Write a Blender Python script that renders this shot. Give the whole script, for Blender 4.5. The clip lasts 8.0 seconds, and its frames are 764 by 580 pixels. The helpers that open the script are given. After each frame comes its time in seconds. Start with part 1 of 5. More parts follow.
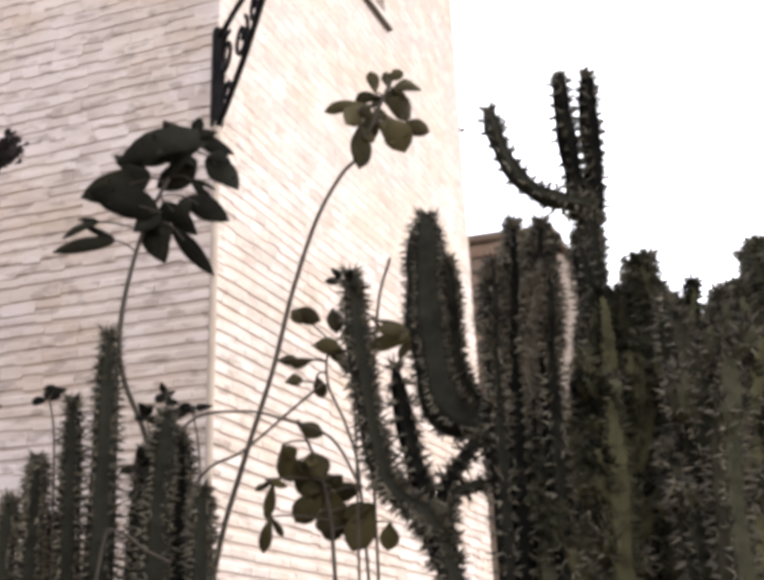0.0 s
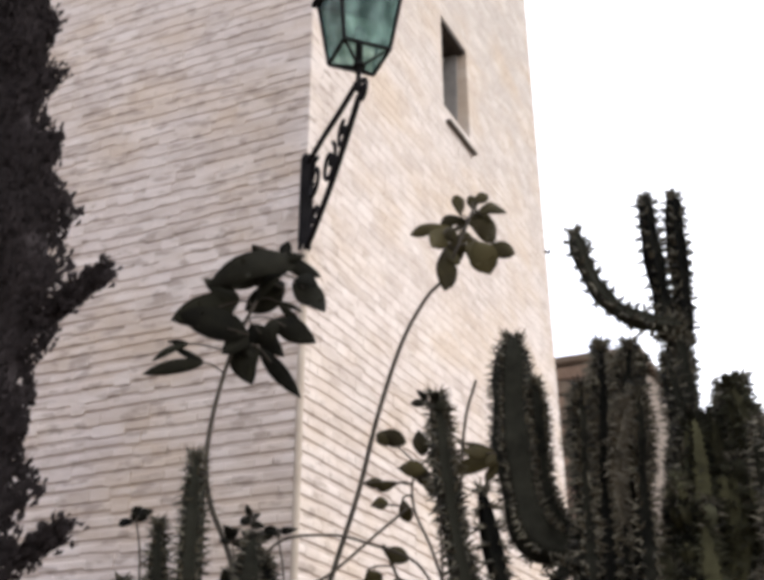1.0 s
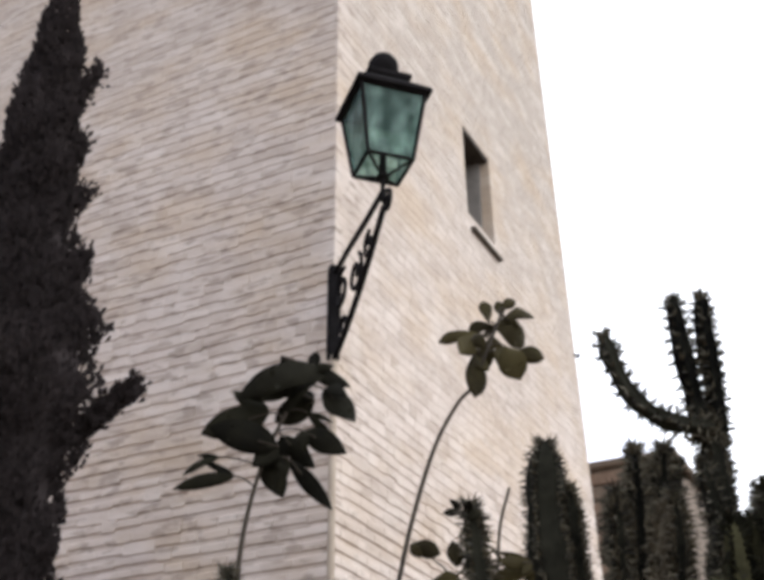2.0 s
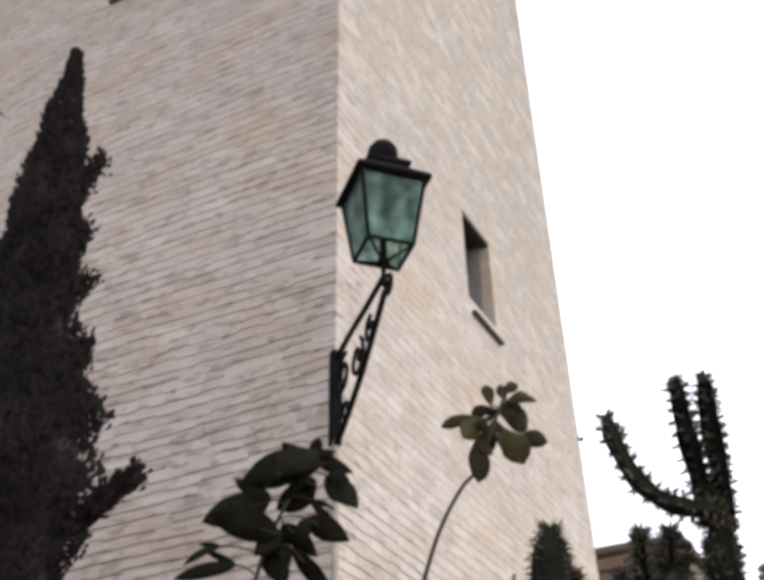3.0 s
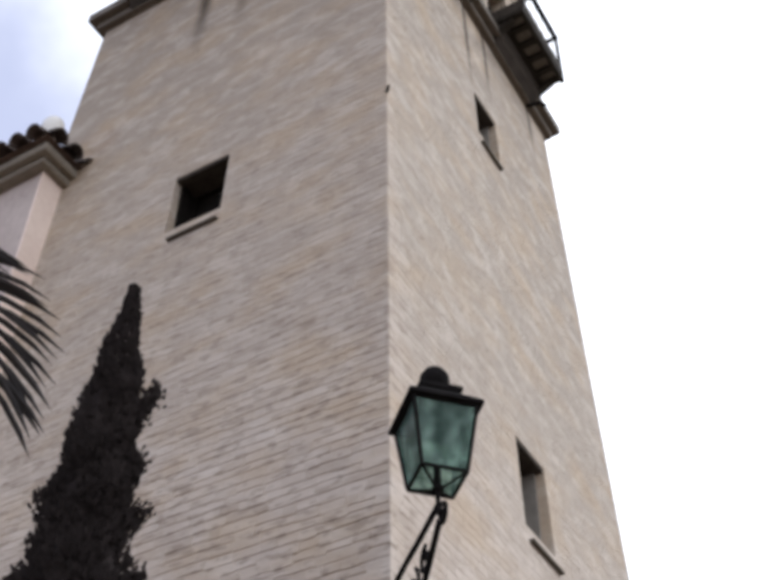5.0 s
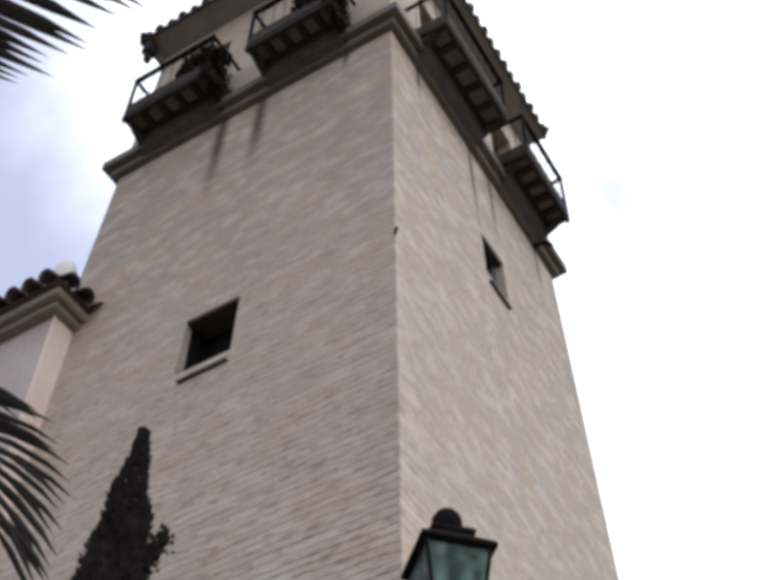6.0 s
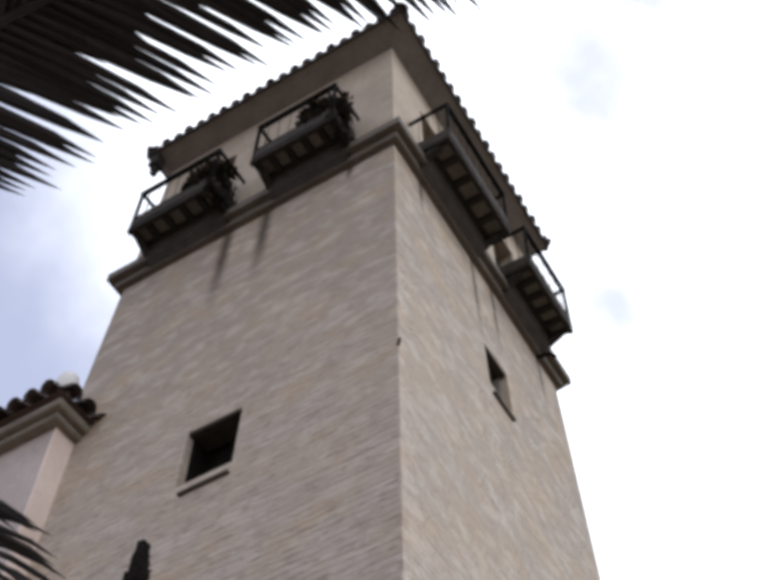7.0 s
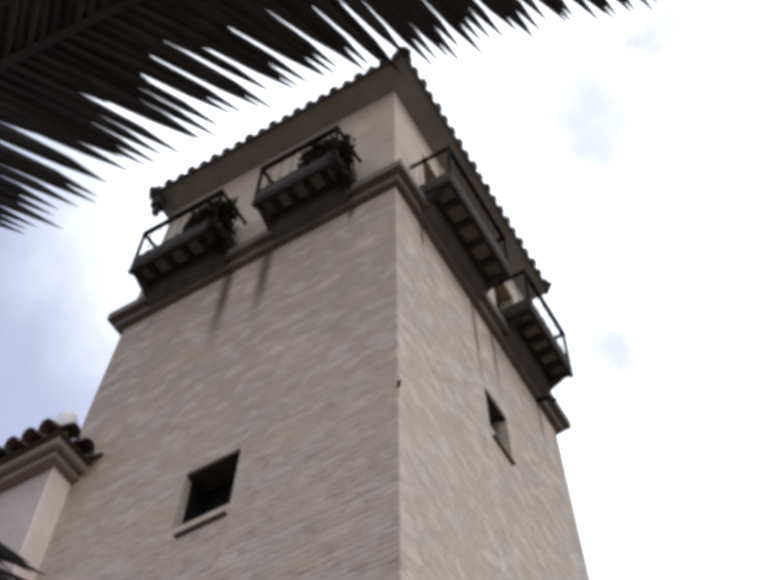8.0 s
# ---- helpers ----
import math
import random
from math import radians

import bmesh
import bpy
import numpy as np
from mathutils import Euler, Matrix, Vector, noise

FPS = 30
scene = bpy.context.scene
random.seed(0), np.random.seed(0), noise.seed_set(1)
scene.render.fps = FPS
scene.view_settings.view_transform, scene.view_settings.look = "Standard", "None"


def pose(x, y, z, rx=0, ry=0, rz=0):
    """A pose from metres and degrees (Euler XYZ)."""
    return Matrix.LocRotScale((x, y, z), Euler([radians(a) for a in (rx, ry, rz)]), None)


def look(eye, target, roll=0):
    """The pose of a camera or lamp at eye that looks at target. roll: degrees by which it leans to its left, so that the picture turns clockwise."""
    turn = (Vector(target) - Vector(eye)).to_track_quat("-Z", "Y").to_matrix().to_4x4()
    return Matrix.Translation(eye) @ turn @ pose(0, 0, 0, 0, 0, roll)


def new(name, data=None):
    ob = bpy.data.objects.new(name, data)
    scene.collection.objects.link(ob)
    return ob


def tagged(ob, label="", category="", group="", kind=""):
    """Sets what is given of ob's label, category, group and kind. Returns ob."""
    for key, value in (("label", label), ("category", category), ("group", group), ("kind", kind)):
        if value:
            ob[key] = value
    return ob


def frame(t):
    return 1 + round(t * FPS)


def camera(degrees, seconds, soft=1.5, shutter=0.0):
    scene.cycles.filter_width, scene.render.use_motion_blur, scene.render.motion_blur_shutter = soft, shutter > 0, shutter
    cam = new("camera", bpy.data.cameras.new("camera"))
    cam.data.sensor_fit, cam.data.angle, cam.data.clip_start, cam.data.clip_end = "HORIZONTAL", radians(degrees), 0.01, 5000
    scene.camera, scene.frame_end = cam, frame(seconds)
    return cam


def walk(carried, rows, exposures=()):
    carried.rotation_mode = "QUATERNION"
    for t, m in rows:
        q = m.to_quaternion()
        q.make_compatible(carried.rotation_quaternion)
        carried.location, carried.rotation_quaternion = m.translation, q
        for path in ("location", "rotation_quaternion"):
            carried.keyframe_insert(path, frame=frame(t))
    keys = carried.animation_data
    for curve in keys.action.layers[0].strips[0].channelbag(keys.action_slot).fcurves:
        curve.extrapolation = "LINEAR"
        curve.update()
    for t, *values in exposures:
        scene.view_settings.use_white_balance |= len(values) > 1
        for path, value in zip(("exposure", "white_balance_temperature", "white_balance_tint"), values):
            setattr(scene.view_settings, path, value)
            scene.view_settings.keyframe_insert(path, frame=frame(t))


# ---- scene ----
cam = camera(35.34, 8.0, soft=4.6)
EYE = Vector((0, 0, 1.6))


def aim(yaw, pitch, roll):
    y, p = radians(yaw), radians(pitch)
    return look(EYE, EYE + Vector((math.sin(y) * math.cos(p), math.cos(y) * math.cos(p), math.sin(p))), roll)


TURN = [
    (0.0, 8.295, 18.572, -0.695), (0.5, 6.134, 21.244, 0.146), (1.0, 3.888, 24.381, 0.870),
    (1.5, 2.768, 27.112, 0.897), (1.7, 2.606, 28.069, 0.448), (2.8, 2.171, 33.006, -0.163), (3.0, 2.263, 33.587, -0.386), (3.5, 1.292, 35.414, -0.296),
    (4.0, 0.358, 38.210, -0.162), (4.5, -0.783, 41.446, 0.532), (5.0, -0.949, 44.411, 0.568), (5.2, -0.979, 46.121, 0.601), (6.3, -1.953, 52.722, 0.531),
    (6.5, -1.978, 53.907, 0.544), (7.0, -2.103, 56.392, 0.867), (7.5, -2.358, 58.104, 1.689),
    (8.0, -2.215, 58.391, 1.483)]
walk(cam, [(t, aim(y, p, r)) for t, y, p, r in TURN],
     exposures=[(0.0, 1.40, 6220, 15), (0.5, 1.22, 6140, 14), (1.0, 1.00, 6060, 12), (1.5, 0.85, 6030, 11), (2.8, 0.70, 6030, 10),
                (3.5, 0.52, 6000, 10), (4.5, 0.37, 5980, 10), (5.5, 0.26, 5960, 10), (6.5, 0.14, 5960, 10), (8.0, 0.08, 5960, 10)])


# ---- world and sun: bright thin cloud, blue gaps, sun veiled ----
SUN_DIR = Vector((0.85, 0.02, 0.95)).normalized()
world = bpy.data.worlds.new("sky")
scene.world = world
world.use_nodes = True
wn, wl = world.node_tree.nodes, world.node_tree.links
wn.clear()
sky = wn.new("ShaderNodeTexSky")
sky.sky_type, sky.sun_disc = "NISHITA", False
sky.sun_elevation = math.asin(SUN_DIR.z)
sky.sun_rotation = math.atan2(SUN_DIR.x, SUN_DIR.y)
sky.air_density, sky.dust_density = 1.0, 1.5
bg_sky, bg_cloud = wn.new("ShaderNodeBackground"), wn.new("ShaderNodeBackground")
bg_sky.inputs["Strength"].default_value = 0.15
tint = wn.new("ShaderNodeMix")
tint.data_type, tint.blend_type = "RGBA", "MULTIPLY"
tint.inputs["Factor"].default_value = 1.0
tint.inputs["B"].default_value = (1.31, 1.03, 1.10, 1)
wl.new(sky.outputs["Color"], tint.inputs["A"])
wl.new(tint.outputs["Result"], bg_sky.inputs["Color"])
bg_cloud.inputs["Color"].default_value = (1.0, 0.985, 0.985, 1)
bg_cloud.inputs["Strength"].default_value = 1.38
coord = wn.new("ShaderNodeTexCoord")
cloud = wn.new("ShaderNodeTexNoise")
cloud.inputs["Scale"].default_value, cloud.inputs["Detail"].default_value = 3.2, 5.0
cloud.inputs["Roughness"].default_value = 0.55
wl.new(coord.outputs["Generated"], cloud.inputs["Vector"])
toward = wn.new("ShaderNodeVectorMath")
toward.operation = "DOT_PRODUCT"
toward.inputs[1].default_value = (1.0, -0.3, 0.6)
wl.new(coord.outputs["Generated"], toward.inputs[0])
veil = wn.new("ShaderNodeMath")
veil.operation, veil.inputs[1].default_value = "MULTIPLY_ADD", 0.45
wl.new(cloud.outputs["Fac"], veil.inputs[0])
wl.new(toward.outputs["Value"], veil.inputs[2])
cover = wn.new("ShaderNodeMapRange")
cover.interpolation_type = "SMOOTHSTEP"
cover.inputs["From Min"].default_value, cover.inputs["From Max"].default_value = 0.22, 0.46
cover.inputs["To Min"].default_value = 0.28
wl.new(veil.outputs[0], cover.inputs["Value"])
# thin places in the cloud, ragged at their edges
fray = wn.new("ShaderNodeTexNoise")
fray.inputs["Scale"].default_value, fray.inputs["Detail"].default_value = 16.0, 5.0
wl.new(coord.outputs["Generated"], fray.inputs["Vector"])
covered = cover.outputs["Result"]
for place, size, thin in (((0.162, 0.389, 0.907), 0.055, 0.50), ((0.173, 0.552, 0.816), 0.038, 0.50), ((0.210, 0.322, 0.922), 0.040, 0.42),
                          ((0.375, 0.813, 0.446), 0.040, 0.4)):
    away = wn.new("ShaderNodeVectorMath")
    away.operation, away.inputs[1].default_value = "DISTANCE", Vector(place).normalized()
    wl.new(coord.outputs["Generated"], away.inputs[0])
    ragged = wn.new("ShaderNodeMath")
    ragged.operation, ragged.inputs[1].default_value = "MULTIPLY_ADD", size * 2.4
    wl.new(fray.outputs["Fac"], ragged.inputs[0])
    wl.new(away.outputs["Value"], ragged.inputs[2])
    gap = wn.new("ShaderNodeMapRange")
    gap.interpolation_type = "SMOOTHSTEP"
    gap.inputs["From Min"].default_value, gap.inputs["From Max"].default_value = size * 2.5, size * 1.2
    gap.inputs["To Max"].default_value = thin
    wl.new(ragged.outputs[0], gap.inputs["Value"])
    less = wn.new("ShaderNodeMath")
    less.operation = "SUBTRACT"
    wl.new(covered, less.inputs[0])
    wl.new(gap.outputs["Result"], less.inputs[1])
    covered = less.outputs[0]
mix = wn.new("ShaderNodeMixShader")
wl.new(covered, mix.inputs["Fac"])
wl.new(bg_sky.outputs[0], mix.inputs[1])
wl.new(bg_cloud.outputs[0], mix.inputs[2])
wout = wn.new("ShaderNodeOutputWorld")
wl.new(mix.outputs[0], wout.inputs["Surface"])

sun_data = bpy.data.lights.new("sun", "SUN")
sun_data.energy, sun_data.angle, sun_data.color = 0.87, radians(14), (1.0, 0.97, 0.945)
sun = new("sun", sun_data)
sun.matrix_world = look(SUN_DIR * 60, (0, 0, 0))


# ---- materials ----
def material(name, dark, light, rough=0.85, grain=30.0, patch=2.5, bump=0.3, vary="", metal=0.0, spec=0.3,
             stains=None, relief=0.01, mid=None, tones=0.42, stretch=0.0):
    """Two-scale mottled surface between two base colours; vary: random tone by object or by island."""
    m = bpy.data.materials.new(name)
    m.use_nodes = True
    n, l = m.node_tree.nodes, m.node_tree.links
    b = n["Principled BSDF"]
    b.inputs["Roughness"].default_value, b.inputs["Metallic"].default_value = rough, metal
    b.inputs["Specular IOR Level"].default_value = spec
    geo = n.new("ShaderNodeNewGeometry")
    fine, wide = n.new("ShaderNodeTexNoise"), n.new("ShaderNodeTexNoise")
    for node, scale, detail in ((fine, grain, 4.0), (wide, patch, 5.0)):
        node.inputs["Scale"].default_value, node.inputs["Detail"].default_value = scale, detail
        node.inputs["Roughness"].default_value = 0.62
        if stretch and node is fine:
            flat = n.new("ShaderNodeVectorMath")
            flat.operation, flat.inputs[1].default_value = "MULTIPLY", (1, 1, stretch)
            l.new(geo.outputs["Position"], flat.inputs[0])
            l.new(flat.outputs["Vector"], node.inputs["Vector"])
        else:
            l.new(geo.outputs["Position"], node.inputs["Vector"])
    blend = n.new("ShaderNodeMath")
    blend.operation, blend.inputs[1].default_value = "MULTIPLY_ADD", 0.45
    l.new(fine.outputs["Fac"], blend.inputs[0])
    half = n.new("ShaderNodeMath")
    half.operation, half.inputs[1].default_value = "MULTIPLY", 0.55
    l.new(wide.outputs["Fac"], half.inputs[0])
    l.new(half.outputs[0], blend.inputs[2])
    value = blend.outputs[0]
    if vary:
        pick = n.new("ShaderNodeObjectInfo").outputs["Random"] if vary == "object" else geo.outputs["Random Per Island"]
        tone = n.new("ShaderNodeMath")
        tone.operation, tone.inputs[1].default_value = "MULTIPLY_ADD", tones
        l.new(pick, tone.inputs[0])
        shift = n.new("ShaderNodeMath")
        shift.operation, shift.inputs[1].default_value = "SUBTRACT", tones / 2
        l.new(value, shift.inputs[0])
        l.new(shift.outputs[0], tone.inputs[2])
        value = tone.outputs[0]
    ramp = n.new("ShaderNodeValToRGB")
    ramp.color_ramp.elements[0].position, ramp.color_ramp.elements[1].position = 0.28, 0.74
    ramp.color_ramp.elements[0].color, ramp.color_ramp.elements[1].color = (*dark, 1), (*light, 1)
    if mid:
        e = ramp.color_ramp.elements.new(0.52)
        e.color = (*mid, 1)
    l.new(value, ramp.inputs["Fac"])
    colour = ramp.outputs["Color"]
    if stains:
        colour = stains(n, l, geo, fine, colour)
    l.new(colour, b.inputs["Base Color"])
    if bump:
        bn = n.new("ShaderNodeBump")
        bn.inputs["Strength"].default_value, bn.inputs["Distance"].default_value = bump, relief
        l.new(fine.outputs["Fac"], bn.inputs["Height"])
        l.new(bn.outputs["Normal"], b.inputs["Normal"])
    return m


AXIS = radians(29.827)
UL, UR = Vector((-math.cos(AXIS), math.sin(AXIS), 0)), Vector((math.sin(AXIS), math.cos(AXIS), 0))
NL, NR = -UR, -UL
CORNER = Vector((0, 6.0, 0))
Z = Vector((0, 0, 1))


def streaks(n, l, geo, fine, colour):
    """Rain streaks under the balconies, rust by the side roof, ochre, grey and brown growing with height."""
    def scalar(op, a, b=None, c=None):
        node = n.new("ShaderNodeMath")
        node.operation = op
        for i, v in enumerate((a, b, c)):
            if v is None:
                continue
            if isinstance(v, (int, float)):
                node.inputs[i].default_value = v
            else:
                l.new(v, node.inputs[i])
        return node.outputs[0]

    def along(axis):
        node = n.new("ShaderNodeVectorMath")
        node.operation, node.inputs[1].default_value = "DOT_PRODUCT", axis
        l.new(geo.outputs["Position"], node.inputs[0])
        return node.outputs["Value"]
    left, right, height = along(UL), along(UR), along(Z)
    jitter = scalar("MULTIPLY_ADD", fine.outputs["Fac"], 0.10, -0.05)
    total = None
    for axis, place, width, low in ((left, 2.98 + 2.73, 0.13, 12.65), (left, 2.98 + 2.15, 0.13, 12.85),
                                    (left, 2.98 + 0.95, 0.06, 14.1), (right, 5.2 + 2.23, 0.08, 12.6),
                                    (right, 5.2 + 2.75, 0.07, 13.0), (right, 5.2 + 0.95, 0.07, 13.7),
                                    (right, 5.2 + 4.05, 0.06, 13.3)):
        dist = scalar("ABSOLUTE", scalar("SUBTRACT", scalar("ADD", axis, jitter), place))
        near = n.new("ShaderNodeMapRange")
        near.inputs["From Min"].default_value, near.inputs["From Max"].default_value = width, width * 0.2
        l.new(dist, near.inputs["Value"])
        fall = n.new("ShaderNodeMapRange")
        fall.inputs["From Min"].default_value, fall.inputs["From Max"].default_value = low, low + 0.55 * (14.5 - low)
        l.new(height, fall.inputs["Value"])
        one = scalar("MULTIPLY", near.outputs["Result"], scalar("MULTIPLY", fall.outputs["Result"], 0.95))
        total = one if total is None else scalar("MAXIMUM", total, one)
    spot = scalar("ADD", scalar("POWER", scalar("MULTIPLY", scalar("SUBTRACT", left, 2.98 + 3.95), 2.2), 2.0),
                  scalar("POWER", scalar("MULTIPLY", scalar("SUBTRACT", height, 11.75), 2.0), 2.0))
    rust = n.new("ShaderNodeMapRange")
    rust.inputs["From Min"].default_value, rust.inputs["From Max"].default_value = 1.0, 0.1
    rust.inputs["To Max"].default_value = 0.8
    l.new(scalar("ADD", spot, scalar("MULTIPLY", jitter, 6.0)), rust.inputs["Value"])
    warm = n.new("ShaderNodeMix")
    warm.data_type = "RGBA"
    l.new(rust.outputs["Result"], warm.inputs["Factor"])
    l.new(colour, warm.inputs["A"])
    warm.inputs["B"].default_value = (0.54, 0.31, 0.16, 1)
    colour = warm.outputs["Result"]
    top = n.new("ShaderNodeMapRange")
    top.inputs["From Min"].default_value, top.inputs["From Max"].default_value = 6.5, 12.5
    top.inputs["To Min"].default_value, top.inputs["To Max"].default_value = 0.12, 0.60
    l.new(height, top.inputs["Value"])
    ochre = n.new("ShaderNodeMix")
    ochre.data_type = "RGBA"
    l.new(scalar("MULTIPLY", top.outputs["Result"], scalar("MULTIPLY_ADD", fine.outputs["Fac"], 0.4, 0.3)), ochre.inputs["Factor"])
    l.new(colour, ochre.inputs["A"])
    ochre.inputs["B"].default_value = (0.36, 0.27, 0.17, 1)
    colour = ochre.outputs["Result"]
    # greyer with height, in full on the right wall, less on the left
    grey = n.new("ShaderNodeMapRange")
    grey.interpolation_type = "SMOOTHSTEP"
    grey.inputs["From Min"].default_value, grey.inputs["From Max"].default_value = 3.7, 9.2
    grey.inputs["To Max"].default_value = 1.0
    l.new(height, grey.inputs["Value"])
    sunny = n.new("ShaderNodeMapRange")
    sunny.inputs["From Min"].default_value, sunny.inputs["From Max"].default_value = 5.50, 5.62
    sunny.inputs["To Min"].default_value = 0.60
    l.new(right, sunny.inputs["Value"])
    greying = n.new("ShaderNodeMix")
    greying.data_type = "RGBA"
    l.new(scalar("MULTIPLY", grey.outputs["Result"], sunny.outputs["Result"]), greying.inputs["Factor"])
    l.new(colour, greying.inputs["A"])
    greying.inputs["B"].default_value = (0.375, 0.325, 0.275, 1)
    colour = greying.outputs["Result"]
    # browner and darker towards the ledge
    brown_rise = n.new("ShaderNodeMapRange")
    brown_rise.interpolation_type = "SMOOTHSTEP"
    brown_rise.inputs["From Min"].default_value, brown_rise.inputs["From Max"].default_value = 9.3, 14.3
    brown_rise.inputs["To Max"].default_value = 0.72
    l.new(scalar("ADD", height, scalar("MULTIPLY", jitter, 8.0)), brown_rise.inputs["Value"])
    browned = n.new("ShaderNodeMix")
    browned.data_type = "RGBA"
    l.new(brown_rise.outputs["Result"], browned.inputs["Factor"])
    l.new(colour, browned.inputs["A"])
    browned.inputs["B"].default_value = (0.30, 0.255, 0.21, 1)
    colour = browned.outputs["Result"]
    # uneven limewash: warm and pale blotches, and short dark dashes along the courses, strongest on the left wall
    def blotch(scale, squash, low, high, most, tone, colour, limit=None):
        flat = n.new("ShaderNodeVectorMath")
        flat.operation, flat.inputs[1].default_value = "MULTIPLY", (1, 1, squash)
        l.new(geo.outputs["Position"], flat.inputs[0])
        spots = n.new("ShaderNodeTexNoise")
        spots.inputs["Scale"].default_value, spots.inputs["Detail"].default_value = scale, 3.0
        l.new(flat.outputs["Vector"], spots.inputs["Vector"])
        cut = n.new("ShaderNodeMapRange")
        cut.inputs["From Min"].default_value, cut.inputs["From Max"].default_value = low, high
        cut.inputs["To Max"].default_value = most
        l.new(spots.outputs["Fac"], cut.inputs["Value"])
        amount = cut.outputs["Result"]
        if limit:
            band = n.new("ShaderNodeMapRange")
            band.inputs["From Min"].default_value, band.inputs["From Max"].default_value = limit
            l.new(height, band.inputs["Value"])
            left_share = n.new("ShaderNodeMapRange")
            left_share.inputs["From Min"].default_value, left_share.inputs["From Max"].default_value = 5.75, 5.5
            left_share.inputs["To Min"].default_value = 0.38
            l.new(right, left_share.inputs["Value"])
            amount = scalar("MULTIPLY", amount, scalar("MULTIPLY", band.outputs["Result"], left_share.outputs["Result"]))
        mixed = n.new("ShaderNodeMix")
        mixed.data_type = "RGBA"
        l.new(amount, mixed.inputs["Factor"])
        l.new(colour, mixed.inputs["A"])
        mixed.inputs["B"].default_value = (*tone, 1)
        return mixed.outputs["Result"]
    colour = blotch(1.3, 1.9, 0.44, 0.68, 0.52, (0.44, 0.335, 0.225), colour)
    colour = blotch(3.2, 2.2, 0.48, 0.66, 0.40, (0.60, 0.535, 0.475), colour)
    colour = blotch(5.0, 3.0, 0.50, 0.68, 0.22, (0.34, 0.265, 0.20), colour)
    colour = blotch(6.5, 3.2, 0.55, 0.63, 0.62, (0.25, 0.20, 0.16), colour, (17.0, 6.0))
    dark = n.new("ShaderNodeMix")
    dark.data_type = "RGBA"
    l.new(total, dark.inputs["Factor"])
    l.new(colour, dark.inputs["A"])
    dark.inputs["B"].default_value = (0.085, 0.065, 0.046, 1)
    colour = dark.outputs["Result"]
    return colour


BRICK_TONES = dict(dark=(0.40, 0.335, 0.284), mid=(0.52, 0.446, 0.391), light=(0.60, 0.528, 0.472))
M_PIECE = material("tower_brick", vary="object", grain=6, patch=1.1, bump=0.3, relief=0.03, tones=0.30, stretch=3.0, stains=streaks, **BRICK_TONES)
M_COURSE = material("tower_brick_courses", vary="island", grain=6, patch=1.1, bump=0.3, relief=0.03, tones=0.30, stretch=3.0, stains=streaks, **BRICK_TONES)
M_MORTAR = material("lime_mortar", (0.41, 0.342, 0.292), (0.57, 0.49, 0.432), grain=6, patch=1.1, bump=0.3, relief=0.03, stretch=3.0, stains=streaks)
M_PLASTER = material("aged_plaster", (0.27, 0.216, 0.162), (0.45, 0.38, 0.30), grain=14, patch=1.8, bump=0.25)
# light and shade on the wing painted in: pink end, grey front
M_WALL_LIT = material("limewash_lit_pink", (0.66, 0.53, 0.46), (0.82, 0.70, 0.63), grain=12, patch=1.5, bump=0.2)
M_WALL_SHADED = material("limewash_shaded_grey", (0.36, 0.30, 0.275), (0.52, 0.45, 0.42), grain=12, patch=1.5, bump=0.2)
M_STONE = material("carved_limestone", (0.15, 0.13, 0.105), (0.30, 0.265, 0.22), grain=35, patch=4, bump=0.4)
M_SILL = material("dark_stone_sill", (0.06, 0.051, 0.042), (0.135, 0.116, 0.096), grain=30, patch=4, bump=0.3)
M_TILE = material("clay_roof_tile", (0.046, 0.037, 0.034), (0.11, 0.084, 0.074), vary="object", grain=40, patch=5, bump=0.4)
M_TILES = material("clay_roof_tiles_joined", (0.06, 0.044, 0.039), (0.15, 0.105, 0.085), vary="island", grain=40, patch=5, bump=0.4)
M_LEDGE = material("grimy_limestone", (0.075, 0.064, 0.053), (0.19, 0.163, 0.134), grain=30, patch=3.5, bump=0.4)
M_WOOD = material("weathered_wood", (0.025, 0.021, 0.018), (0.075, 0.063, 0.054), grain=22, patch=6, bump=0.4, spec=0.1)
M_SOFFIT = material("soffit_boards", (0.14, 0.128, 0.116), (0.265, 0.245, 0.226), grain=20, patch=3, bump=0.25)
M_TARRED = material("tarred_timber", (0.018, 0.016, 0.014), (0.048, 0.042, 0.036), grain=22, patch=6, bump=0.3, spec=0.06)
M_BROWN = material("brown_stucco", (0.085, 0.064, 0.048), (0.20, 0.155, 0.115), grain=9, patch=1.4, bump=0.5, relief=0.03)
M_RUSSET = material("russet_stone", (0.13, 0.088, 0.062), (0.27, 0.195, 0.145), grain=9, patch=1.4, bump=0.5, relief=0.03)
M_DECK = material("grey_deck_boards", (0.10, 0.09, 0.078), (0.21, 0.187, 0.16), grain=22, patch=5, bump=0.3, spec=0.06)
# grey that puts shade on the right-hand windows' jambs
M_JAMB_SHADE = material("jamb_shade_grey", (0.17, 0.155, 0.14), (0.29, 0.27, 0.245), grain=18, patch=3, bump=0.3)
M_IRON = material("black_iron", (0.006, 0.006, 0.006), (0.018, 0.016, 0.016), rough=0.9, grain=60, patch=9, bump=0.2, spec=0.03)
# near-black paint for rooms that get no light
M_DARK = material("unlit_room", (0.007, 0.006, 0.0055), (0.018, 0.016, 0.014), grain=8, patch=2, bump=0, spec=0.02)
